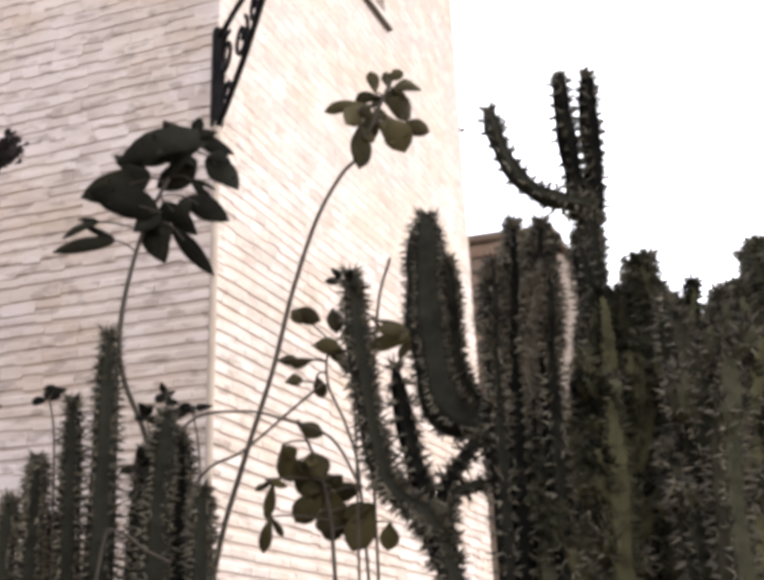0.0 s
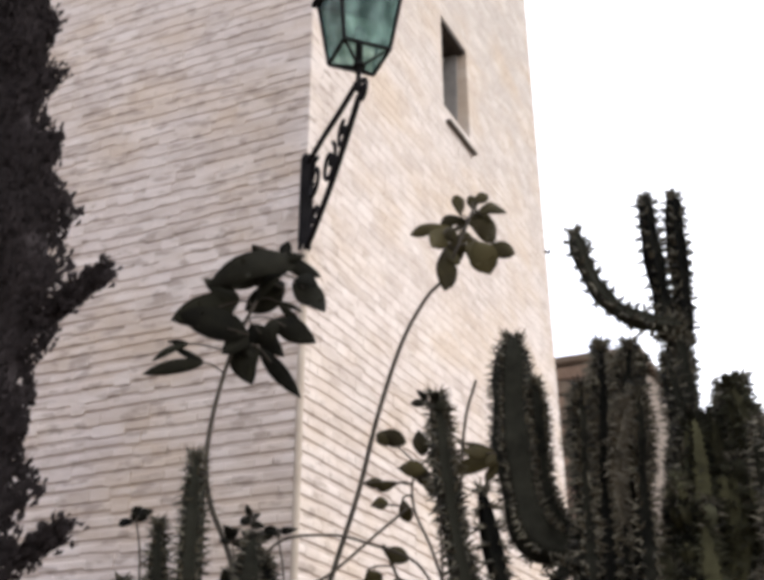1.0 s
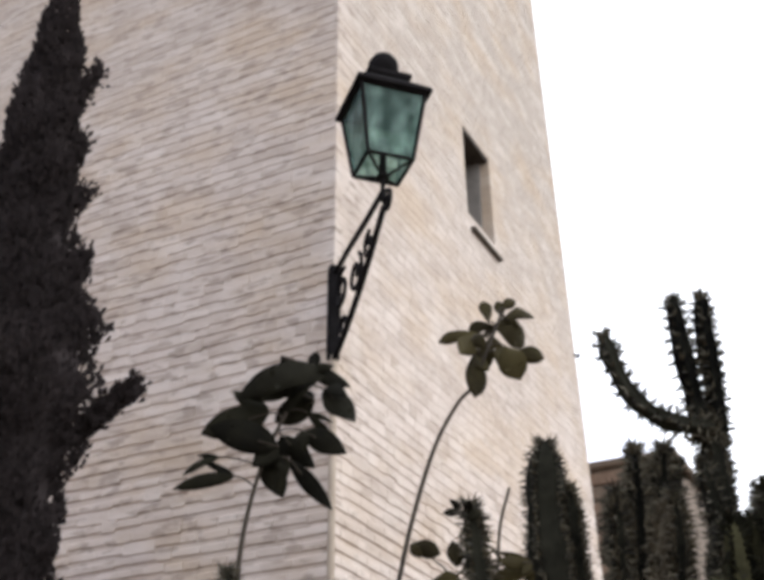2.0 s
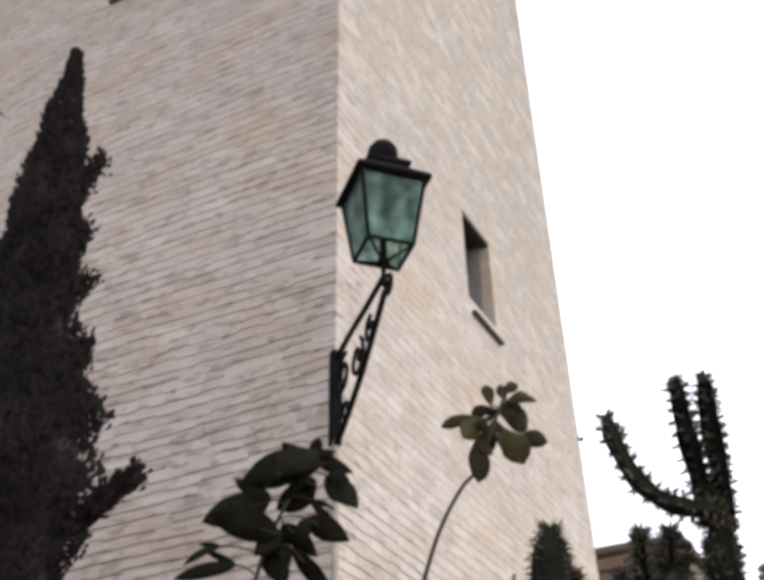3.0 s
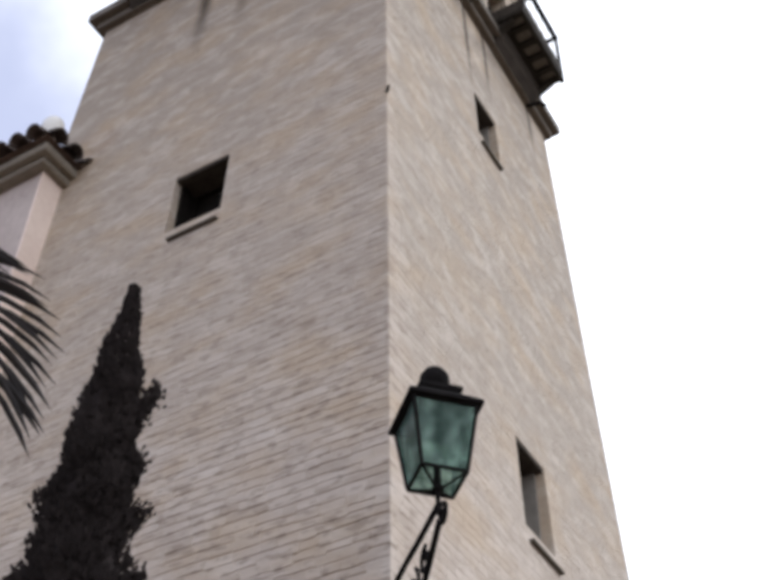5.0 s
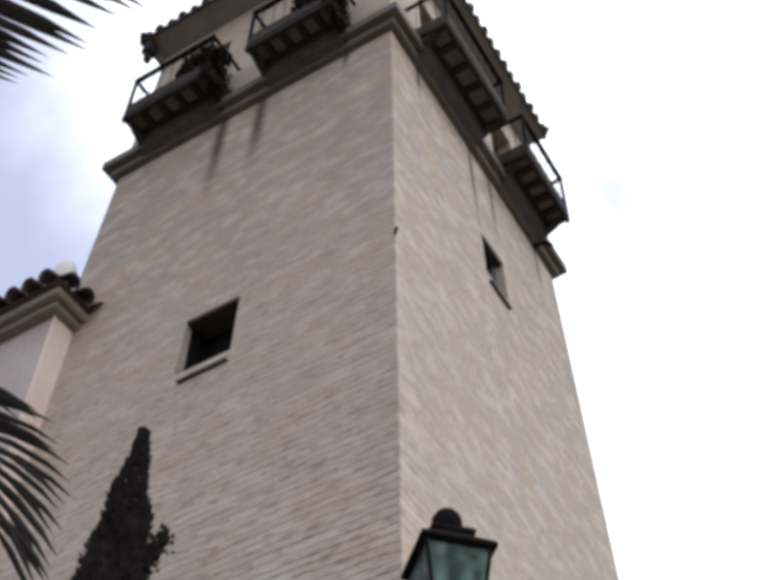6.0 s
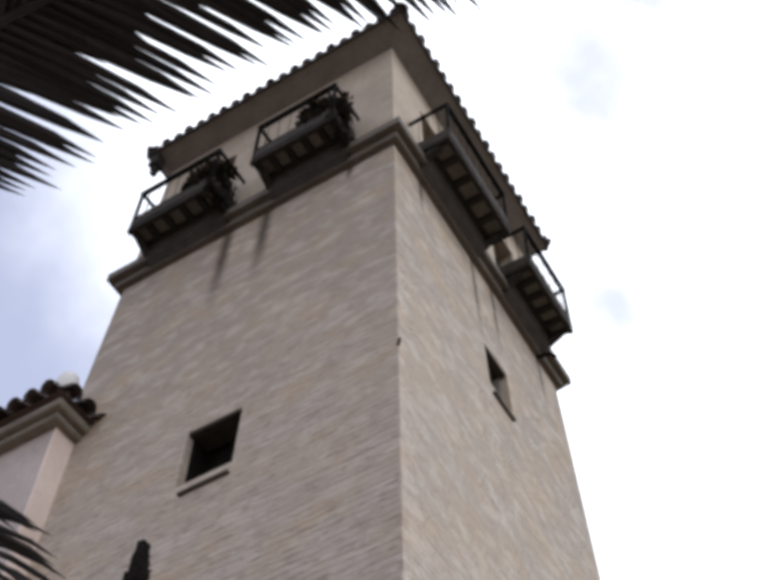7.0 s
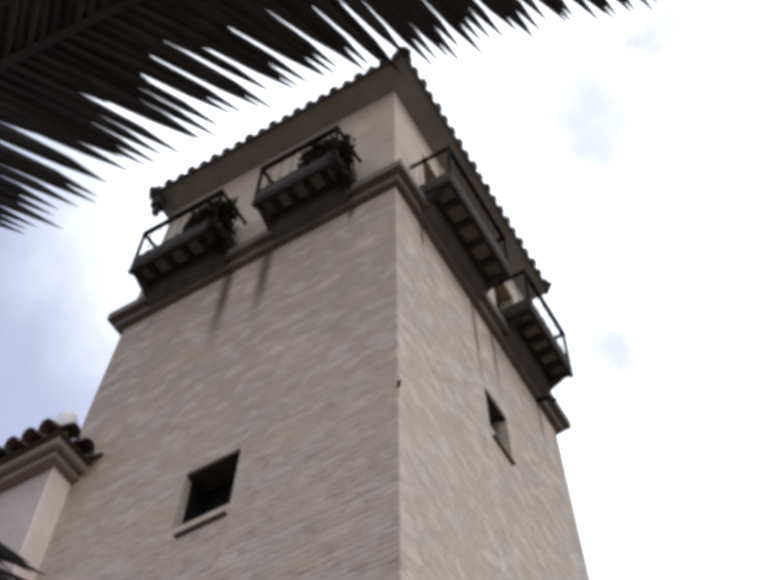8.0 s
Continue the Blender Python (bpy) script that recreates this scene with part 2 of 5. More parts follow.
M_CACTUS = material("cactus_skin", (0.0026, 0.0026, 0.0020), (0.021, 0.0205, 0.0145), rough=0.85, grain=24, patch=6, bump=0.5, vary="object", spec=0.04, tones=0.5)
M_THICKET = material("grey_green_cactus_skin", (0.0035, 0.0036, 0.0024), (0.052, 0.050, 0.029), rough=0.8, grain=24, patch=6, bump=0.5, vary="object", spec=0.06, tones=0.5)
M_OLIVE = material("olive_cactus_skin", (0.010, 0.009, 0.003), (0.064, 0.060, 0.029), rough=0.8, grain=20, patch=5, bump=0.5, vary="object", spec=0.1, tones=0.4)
M_PALE = material("pale_cactus_skin", (0.04, 0.034, 0.024), (0.15, 0.13, 0.095), rough=0.85, grain=26, patch=7, bump=0.5, spec=0.1)
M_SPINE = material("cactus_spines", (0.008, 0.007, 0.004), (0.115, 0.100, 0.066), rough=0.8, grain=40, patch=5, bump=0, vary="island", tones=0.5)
# leaf colour darkened to paint in the backlight
M_LEAF_BACKLIT = material("backlit_broad_leaf", (0.005, 0.0048, 0.0032), (0.016, 0.015, 0.009), rough=0.85, grain=30, patch=7, bump=0.25, vary="object", spec=0.06)
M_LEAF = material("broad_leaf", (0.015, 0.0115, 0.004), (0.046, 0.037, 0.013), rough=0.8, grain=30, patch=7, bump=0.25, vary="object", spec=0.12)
M_STALK = material("green_stalk", (0.018, 0.014, 0.010), (0.055, 0.043, 0.028), grain=40, patch=9, bump=0.3)
M_CYPRESS = material("cypress_foliage", (0.014, 0.0115, 0.0112), (0.045, 0.037, 0.036), rough=0.95, grain=14, patch=4, bump=0, spec=0.03)
M_BARK = material("bark", (0.05, 0.038, 0.028), (0.16, 0.125, 0.09), grain=25, patch=6, bump=0.7)
M_PALM = material("palm_leaflet", (0.022, 0.0205, 0.0215), (0.052, 0.048, 0.050), rough=0.7, grain=12, patch=4, bump=0.15, vary="island", spec=0.12)
M_SOIL = material("dry_garden_soil", (0.09, 0.065, 0.045), (0.23, 0.18, 0.13), grain=6, patch=0.4, bump=0.6)
M_WHITE = material("white_mortar", (0.60, 0.58, 0.56), (0.80, 0.79, 0.77), grain=20, patch=6, bump=0.2)

M_GLASS = bpy.data.materials.new("green_lantern_glass")
M_GLASS.use_nodes = True
gn, gl = M_GLASS.node_tree.nodes, M_GLASS.node_tree.links
gb = gn["Principled BSDF"]
gb.inputs["Roughness"].default_value = 0.18
gb.inputs["Transmission Weight"].default_value = 0.80
gb.inputs["IOR"].default_value = 1.12
g_noise = gn.new("ShaderNodeTexNoise")
g_noise.inputs["Scale"].default_value, g_noise.inputs["Detail"].default_value = 3.5, 3
g_ramp = gn.new("ShaderNodeValToRGB")
g_ramp.color_ramp.elements[0].position, g_ramp.color_ramp.elements[1].position = 0.3, 0.75
g_ramp.color_ramp.elements[0].color, g_ramp.color_ramp.elements[1].color = (0.10, 0.165, 0.14, 1), (0.50, 0.66, 0.585, 1)
gl.new(g_noise.outputs["Fac"], g_ramp.inputs["Fac"])
gl.new(g_ramp.outputs["Color"], gb.inputs["Base Color"])


# ---- mesh helpers ----
class Shape:
    """Vertices and faces of one part, in world coordinates."""

    def __init__(self):
        self.v, self.f = [], []

    def add(self, verts, faces):
        k = len(self.v)
        self.v += [tuple(p) for p in verts]
        self.f += [tuple(i + k for i in face) for face in faces]
        return self

    def block(self, origin, ax, ay, az, lo, hi):
        """A box with the axes ax, ay, az at origin, between the corners lo and hi."""
        pts = [origin + ax * x + ay * y + az * z for z in (lo[2], hi[2]) for y in (lo[1], hi[1]) for x in (lo[0], hi[0])]
        return self.add(pts, [(0, 2, 3, 1), (4, 5, 7, 6), (0, 1, 5, 4), (2, 6, 7, 3), (0, 4, 6, 2), (1, 3, 7, 5)])

    def tube(self, pts, radii, sides=8, ribs=0, depth=0.0, cap=True):
        """A tapered tube along a line of points; ribs: lengthwise ridges of that depth."""
        pts = [Vector(p) for p in pts]
        n = len(pts)
        if isinstance(radii, (int, float)):
            radii = [radii] * n
        ring, side = sides, None
        rows = []
        for i, p in enumerate(pts):
            d = (pts[min(i + 1, n - 1)] - pts[max(i - 1, 0)]).normalized()
            if side is None:
                side = d.cross(Vector((0.3, 1, 0.2))).normalized()
            side = (side - d * side.dot(d)).normalized()
            other = d.cross(side)
            row = []
            for k in range(ring):
                a = 2 * math.pi * k / ring
                r = radii[i] * (1 + (depth * math.cos(ribs * a) if ribs else 0))
                row.append(p + side * (math.cos(a) * r) + other * (math.sin(a) * r))
            rows.append(row)
        faces = [(i * ring + k, i * ring + (k + 1) % ring, (i + 1) * ring + (k + 1) % ring, (i + 1) * ring + k)
                 for i in range(n - 1) for k in range(ring)]
        verts = [q for row in rows for q in row]
        if cap:
            faces += [tuple(range(ring - 1, -1, -1)), tuple(range((n - 1) * ring, n * ring))]
        return self.add(verts, faces)

    def lathe(self, base, profile, sides=16, axis=Z):
        """A turned form: profile of (radius, height) pairs about the axis."""
        ax = axis.orthogonal().normalized()
        ay = axis.cross(ax)
        verts = [base + axis * h + ax * (r * math.cos(2 * math.pi * k / sides)) + ay * (r * math.sin(2 * math.pi * k / sides))
                 for r, h in profile for k in range(sides)]
        faces = [(i * sides + k, i * sides + (k + 1) % sides, (i + 1) * sides + (k + 1) % sides, (i + 1) * sides + k)
                 for i in range(len(profile) - 1) for k in range(sides)]
        faces += [tuple(range(sides - 1, -1, -1)), tuple(range((len(profile) - 1) * sides, len(profile) * sides))]
        return self.add(verts, faces)

    def cone(self, p, tip, r, sides=3):
        d = (Vector(tip) - Vector(p)).normalized()
        a = d.orthogonal().normalized()
        b = d.cross(a)
        ring = [Vector(p) + a * (r * math.cos(2 * math.pi * k / sides)) + b * (r * math.sin(2 * math.pi * k / sides)) for k in range(sides)]
        return self.add(ring + [Vector(tip)], [(k, (k + 1) % sides, sides) for k in range(sides)])


base_of = {}


def thing(name, base, label, category, group="", kind=""):
    ob = new(name)
    ob.location = base
    ob.empty_display_size = 0.1
    base_of[ob] = Vector(base)
    return tagged(ob, label, category, group, kind)


def part(name, shape, mat, parent=None, label="", smooth=False, bevel=0.0, kind="", base=None):
    """ONE mesh object under a thing or a part (or a piece of the setting, with no parent)."""
    o = base_of[parent] if parent else Vector(base or (0, 0, 0))
    me = bpy.data.meshes.new(name)
    me.from_pydata([(p[0] - o.x, p[1] - o.y, p[2] - o.z) for p in shape.v], [], shape.f)
    bm = bmesh.new()
    bm.from_mesh(me)
    if len(bm.faces) < 3000:
        bmesh.ops.recalc_face_normals(bm, faces=bm.faces)
    if bevel:
        bmesh.ops.bevel(bm, geom=list(bm.edges), offset=bevel, segments=1, affect="EDGES", profile=0.6)
    bm.to_mesh(me)
    bm.free()
    me.materials.append(mat)
    if smooth:
        me.polygons.foreach_set("use_smooth", [True] * len(me.polygons))
    ob = new(name, me)
    base_of[ob] = o
    if parent:
        ob.parent = parent
    else:
        ob.location = o
    return tagged(ob, label=label, kind=kind)


def curve(pts, steps):
    """Points along a smooth line through pts."""
    pts = [Vector(p) for p in pts]
    q = [pts[0] * 2 - pts[1]] + pts + [pts[-1] * 2 - pts[-2]]
    out = []
    for i in range(1, len(q) - 2):
        for k in range(steps):
            t = k / steps
            out.append(0.5 * (2 * q[i] + (q[i + 1] - q[i - 1]) * t + (2 * q[i - 1] - 5 * q[i] + 4 * q[i + 1] - q[i + 2]) * t * t
                              + (3 * q[i] - q[i - 1] - 3 * q[i + 1] + q[i + 2]) * t ** 3))
    return out + [pts[-1]]


# ---- ground ----
g = Shape()
g.add([(-900, -900, 0), (900, -900, 0), (900, 900, 0), (-900, 900, 0)], [(0, 1, 2, 3)])
tagged(part("ground", g, M_SOIL, kind="structure"), "dry brown garden soil under the plants", "ground")

# ---- the tower ----
WIDE_L, WIDE_R, BATTER = 4.71, 4.91, 0.0255
CORNICE, TOP = 14.55, 17.75


def inset(z):
    return BATTER * (z - 1.6)


FACES = {
    "left": (CORNER, UL, NL, WIDE_L), "right": (CORNER, UR, NR, WIDE_R),
    "back_left": (CORNER + UR * WIDE_R, UL, UR, WIDE_L), "back_right": (CORNER + UL * WIDE_L, UR, UL, WIDE_R)}


def on(face, s, z, out=0.0):
    o, u, n, w = FACES[face]
    return o + u * s + n * (out - inset(z)) + Z * z


OPENINGS = {
    "left": [(1.93, 2.56, 9.63, 10.42)],
    "right": [(2.28, 2.84, 6.90, 7.79), (2.26, 2.79, 11.93, 12.68)],
    "back_left": [], "back_right": []}
DOORS = {"left": [(1.08, 1.86), (2.98, 3.76)], "right": [(1.15, 1.93), (3.12, 3.90)], "back_left": [], "back_right": []}
THICK = 0.48


def wall_face(face, z_low, z_high, holes):
    """A battered wall with thickness and openings right through it."""
    w = FACES[face][3]
    sh = Shape()
    s_cuts = [None] + sorted({s for h in holes for s in h[:2]}) + [None]
    z_cuts = [z_low] + sorted({z for h in holes for z in h[2:]}) + [z_high]

    def s_at(i, z, deep):
        if i == 0:
            return inset(z) + deep
        if i == len(s_cuts) - 1:
            return w - inset(z) - deep
        return s_cuts[i]

    def is_hole(i, j):
        if not (0 <= i < len(s_cuts) - 1 and 0 <= j < len(z_cuts) - 1) or s_cuts[i] is None or s_cuts[i + 1] is None:
            return False
        sm, zm = (s_cuts[i] + s_cuts[i + 1]) / 2, (z_cuts[j] + z_cuts[j + 1]) / 2
        return any(h[0] < sm < h[1] and h[2] < zm < h[3] for h in holes)
    for j in range(len(z_cuts) - 1):
        for i in range(len(s_cuts) - 1):
            quad = [(i, z_cuts[j]), (i + 1, z_cuts[j]), (i + 1, z_cuts[j + 1]), (i, z_cuts[j + 1])]
            outer = [on(face, s_at(k, z, 0), z) for k, z in quad]
            inner = [on(face, s_at(k, z, THICK), z, -THICK) for k, z in quad]
            if not is_hole(i, j):
                sh.add(outer, [(0, 1, 2, 3)]).add(inner, [(3, 2, 1, 0)])
            else:
                for a in range(4):
                    b = (a + 1) % 4
                    ni, nj = [(i, j - 1), (i + 1, j), (i, j + 1), (i - 1, j)][a]
                    if not is_hole(ni, nj):
                        sh.add([outer[a], outer[b], inner[b], inner[a]], [(0, 1, 2, 3)])
    return sh


tower = thing("tower", CORNER, "tall square tower of weathered beige brick with tiled roof", "tower")
for face in FACES:
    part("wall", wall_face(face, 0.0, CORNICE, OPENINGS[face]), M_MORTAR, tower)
    part("upper_wall", wall_face(face, CORNICE, TOP, [(a, b, 14.92, 16.95) for a, b in DOORS[face]]), M_PLASTER, tower,
         "plastered upper storey wall")

# unseen floors and partition, added to block light and keep the rooms dark
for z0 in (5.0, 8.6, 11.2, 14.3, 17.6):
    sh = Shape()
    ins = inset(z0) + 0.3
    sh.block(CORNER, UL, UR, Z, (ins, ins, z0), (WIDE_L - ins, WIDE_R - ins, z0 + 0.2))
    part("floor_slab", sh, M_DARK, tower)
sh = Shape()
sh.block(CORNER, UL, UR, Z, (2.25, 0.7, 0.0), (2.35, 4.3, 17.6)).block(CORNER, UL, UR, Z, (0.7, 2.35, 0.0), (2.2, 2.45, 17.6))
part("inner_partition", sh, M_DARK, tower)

# windows: frames, stone sills, and dark pieces that paint shade into the openings
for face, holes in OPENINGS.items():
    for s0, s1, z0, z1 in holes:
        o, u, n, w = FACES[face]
        zm = (z0 + z1) / 2
        at_wall = o - n * inset(zm)
        # panel coloured as the unlit room
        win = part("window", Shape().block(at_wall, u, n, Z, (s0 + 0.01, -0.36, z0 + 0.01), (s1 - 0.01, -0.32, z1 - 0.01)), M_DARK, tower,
                   "near-black panel standing for the unlit room behind the opening")
        fr = Shape()
        for lo, hi in (((s0, -0.32, z0), (s0 + 0.05, -0.28, z1)), ((s1 - 0.05, -0.32, z0), (s1, -0.28, z1)),
                       ((s0 + 0.05, -0.32, z0), (s1 - 0.05, -0.28, z0 + 0.05)), ((s0 + 0.05, -0.32, z1 - 0.05), (s1 - 0.05, -0.28, z1)),
                       (((s0 + s1) / 2 - 0.02, -0.32, z0 + 0.05), ((s0 + s1) / 2 + 0.02, -0.29, z1 - 0.05))):
            fr.block(at_wall, u, n, Z, lo, hi)
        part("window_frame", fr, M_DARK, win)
        # board and jamb strips add the reveal's shade as colour
        part("lintel", Shape().block(at_wall, u, n, Z, (s0 - 0.0, -0.31, z1 - 0.035), (s1, -0.02, z1 - 0.003)), M_WOOD, win, "dark board painting the shade at the top of the opening")
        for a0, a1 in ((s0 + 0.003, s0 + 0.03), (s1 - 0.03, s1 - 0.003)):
            part("jamb_lining", Shape().block(at_wall, u, n, Z, (a0, -0.31, z0 + 0.004), (a1, -0.09, z1 - 0.037)), M_DARK if face == "left" else M_JAMB_SHADE, win)
        drop, a0, a1 = (0.15, 0.0, -0.07) if face == "left" else (0.13, 0.03, 0.06) if z0 < 9 else (0.15, 0.02, -0.03)
        sill_z = z0 - drop
        sl = Shape().block(o - n * inset(sill_z), u, n, Z, (s0 + a0, -0.10, sill_z - 0.015), (s1 + a1, 0.045, sill_z + 0.011))
        part("window_sill", sl, M_SILL, win, bevel=0.008)

# moulded ledge under the upper storey
for face, (o, u, n, w) in FACES.items():
    i0 = inset(CORNICE)
    for low, high, out in ((14.44, 14.57, 0.09), (14.57, 14.71, 0.18)):
        sh = Shape()
        a0, a1 = i0 - out, w - i0 + out
        pts = [o - n * i0 + u * s + n * d + Z * z for z in (low, high) for s, d in
               ((i0 + 0.02, -0.02), (w - i0 - 0.02, -0.02), (a1, out), (a0, out))]
        sh.add(pts, [(0, 3, 2, 1), (4, 5, 6, 7), (3, 7, 6, 2), (0, 1, 5, 4), (0, 4, 7, 3), (1, 2, 6, 5)])
        part("ledge_course", sh, M_LEDGE, tower, "grime-darkened moulded stone ledge")


# balconies: coffered timber deck, brackets, iron rail
def balcony(face, s0, s1):
    o, u, n, w = FACES[face]
    wall_at = o - n * inset(14.8)
    out, z0 = 0.56, 14.86
    bal = part("balcony", Shape().block(wall_at, u, n, Z, (s0, -0.05, z0), (s1, out, z0 + 0.06)), M_WOOD, tower, "dark timber balcony deck")
    count = 5
    for k in range(count + 1):
        s = s0 + (s1 - s0) * k / count
        s = min(max(s, s0 + 0.035), s1 - 0.035)
        part("joist", Shape().block(wall_at, u, n, Z, (s - 0.04, 0.0, z0 - 0.075), (s + 0.04, out - 0.03, z0 - 0.004)), M_TARRED, bal)
    for k in range(count):
        a, b = s0 + (s1 - s0) * k / count, s0 + (s1 - s0) * (k + 1) / count
        part("panel", Shape().block(wall_at, u, n, Z, (a + 0.045, 0.28, z0 - 0.024), (b - 0.045, out - 0.07, z0 - 0.002)), M_DECK, bal, bevel=0.006)
    for d in (out - 0.035, 0.245):
        part("beam", Shape().block(wall_at, u, n, Z, (s0 - 0.02, d - 0.032, z0 - 0.095), (s1 + 0.02, d + 0.026, z0 - 0.003)), M_TARRED, bal)
    for s in (s0 + 0.06, s1 - 0.06):
        br = Shape()
        prof = [(-0.02, -0.36), (0.07, -0.36), (0.14, -0.27), (0.26, -0.19), (0.40, -0.121), (-0.02, -0.121)]
        pts = [wall_at + u * (s + e) + n * d + Z * (z0 + h) for e in (-0.05, 0.05) for d, h in prof]
        br.add(pts, [(5, 4, 3, 2, 1, 0), (6, 7, 8, 9, 10, 11)] + [(k, (k + 1) % 6, 6 + (k + 1) % 6, 6 + k) for k in range(6)])
        part("bracket", br, M_TARRED, bal)
    cove = Shape()
    prof = [(-0.01, 14.44), (0.10, 14.47), (0.20, 14.60), (0.225, z0 - 0.097), (-0.01, z0 - 0.097)]
    base = o - n * inset(14.6)
    pts = [base + u * s + n * d + Z * h for s in (s0 + 0.06, s1 - 0.06) for d, h in prof]
    cove.add(pts, [(4, 3, 2, 1, 0), (5, 6, 7, 8, 9)] + [(k, (k + 1) % 5, 5 + (k + 1) % 5, 5 + k) for k in range(5)])
    part("cove", cove, M_WOOD, bal, "dark boarded cove under the deck")
    kick = Shape().block(wall_at, u, n, Z, (s0, out - 0.045, z0 + 0.062), (s1, out - 0.005, z0 + 0.20))
    for a in (s0, s1 - 0.03):
        kick.block(wall_at, u, n, Z, (a, 0.02, z0 + 0.062), (a + 0.03, out - 0.047, z0 + 0.20))
    part("kick_board", kick, M_WOOD, bal)
    rail_z = 15.76
    rail = Shape()
    rail.block(wall_at, u, n, Z, (s0, out - 0.055, rail_z - 0.03), (s1, out + 0.005, rail_z + 0.025))
    rail.block(wall_at, u, n, Z, (s0, -0.02, rail_z - 0.025), (s0 + 0.04, out - 0.045, rail_z + 0.015))
    rail.block(wall_at, u, n, Z, (s1 - 0.04, -0.02, rail_z - 0.025), (s1, out - 0.045, rail_z + 0.015))
    part("rail", rail, M_IRON, bal)
    part("lower_bar", Shape().block(wall_at, u, n, Z, (s0, out - 0.035, z0 + 0.24), (s1, out - 0.015, z0 + 0.26)), M_IRON, bal)
    for s, d in ((s0 + 0.02, out - 0.022), (s1 - 0.02, out - 0.022)):
        part("post", Shape().block(wall_at, u, n, Z, (s - 0.018, d - 0.018, z0 + 0.06), (s + 0.018, d + 0.018, rail_z - 0.03)), M_IRON, bal)
    steps = int((s1 - s0) / 0.16)
    for k in range(1, steps):
        p = wall_at + u * (s0 + (s1 - s0) * k / steps) + n * (out - 0.025)
        part("baluster", Shape().tube([p + Z * (z0 + 0.06), p + Z * (rail_z - 0.03)], 0.005, 5), M_IRON, bal)
    for s in (s0 + 0.02, s1 - 0.02):
        for k in range(1, 4):
            p = wall_at + u * s + n * (out * k / 4 - 0.02)
            part("baluster", Shape().tube([p + Z * (z0 + 0.06), p + Z * (rail_z - 0.025)], 0.005, 5), M_IRON, bal)


for s0, s1 in ((0.86, 2.06), (2.66, 3.97)):
    balcony("left", s0, s1)
for s0, s1 in ((0.74, 2.32), (2.88, 4.12)):
    balcony("right", s0, s1)
for face, doors in DOORS.items():
    o, u, n, w = FACES[face]
    for s0, s1 in doors:
        at_wall = o - n * inset(16.0)
        d = part("balcony_door", Shape().block(at_wall, u, n, Z, (s0 + 0.04, -0.36, 14.93), (s1 - 0.04, -0.31, 16.91)), M_WOOD, tower,
                 "dark timber double door in the upper storey")
        fr = Shape()
        for lo, hi in (((s0, -0.36, 14.92), (s0 + 0.04, -0.26, 16.95)), ((s1 - 0.04, -0.36, 14.92), (s1, -0.26, 16.95)),
                       ((s0 + 0.04, -0.36, 16.91), (s1 - 0.04, -0.26, 16.95)), (((s0 + s1) / 2 - 0.02, -0.31, 14.93), ((s0 + s1) / 2 + 0.02, -0.295, 16.91))):
            fr.block(at_wall, u, n, Z, lo, hi)
        part("door_frame", fr, M_WOOD, d)

# roof: boarded soffit, low hipped tiles
E0, EL, ER, EAVE = 0.05, 4.47, 4.60, 17.84
sh = Shape()
rim = [(E0, E0), (EL, E0), (EL, ER), (E0, ER)]
wl_in = inset(TOP)
inner = [(wl_in, wl_in), (WIDE_L - wl_in, wl_in), (WIDE_L - wl_in, WIDE_R - wl_in), (wl_in, WIDE_R - wl_in)]
pts = [CORNER + UL * a + UR * b + Z * (EAVE - 0.01) for a, b in rim] + [CORNER + UL * a + UR * b + Z * (TOP - 0.05) for a, b in inner]
sh.add(pts, [(k, (k + 1) % 4, 4 + (k + 1) % 4, 4 + k) for k in range(4)])
pts2 = [p + Z * 0.06 for p in pts]
sh.add(pts2, [(k, 4 + k, 4 + (k + 1) % 4, (k + 1) % 4) for k in range(4)])
part("soffit", sh, M_SOFFIT, tower, "grey boarded soffit under the eaves")
for k in range(4):
    a, b = rim[k], rim[(k + 1) % 4]
    p, q = (CORNER + UL * s + UR * r for s, r in (a, b))
    along = (q - p).normalized()
    outw = along.cross(Z)
    fb = Shape().block(p, along, outw, Z, (0.0, -0.02, EAVE - 0.03), ((q - p).length, 0.012, EAVE + 0.05))
    part("fascia", fb, M_WOOD, tower)
APEX = CORNER + UL * ((E0 + EL) / 2) + UR * ((E0 + ER) / 2) + Z * (EAVE + 1.0)
sh = Shape()
pts = [CORNER + UL * a + UR * b + Z * (EAVE + 0.05) for a, b in rim] + [APEX]
sh.add(pts, [(0, 1, 4), (1, 2, 4), (2, 3, 4), (3, 0, 4)])
roof = part("roof", sh, M_TILES, tower, "low hipped roof of brown clay barrel tiles")


def half_round(p, q, r0, r1, up, sides=7, thick=0.014):
    """A barrel tile from p to q, open below."""
    p, q = Vector(p), Vector(q)
    d = (q - p).normalized()
    side = d.cross(up).normalized()
    upn = side.cross(d)
    verts, faces = [], []
    for c, r in ((p, r0), (q, r1)):
        for rr in (r, r - thick):
            for k in range(sides):
                a = math.pi * k / (sides - 1)
                verts.append(c + side * (math.cos(a) * rr) + upn * (math.sin(a) * rr))
    s = sides
    for k in range(s - 1):
        faces += [(k, k + 1, 2 * s + k + 1, 2 * s + k), (s + k + 1, s + k, 3 * s + k, 3 * s + k + 1), (k, s + k, s + k + 1, k + 1)]
    return Shape().add(verts, faces)


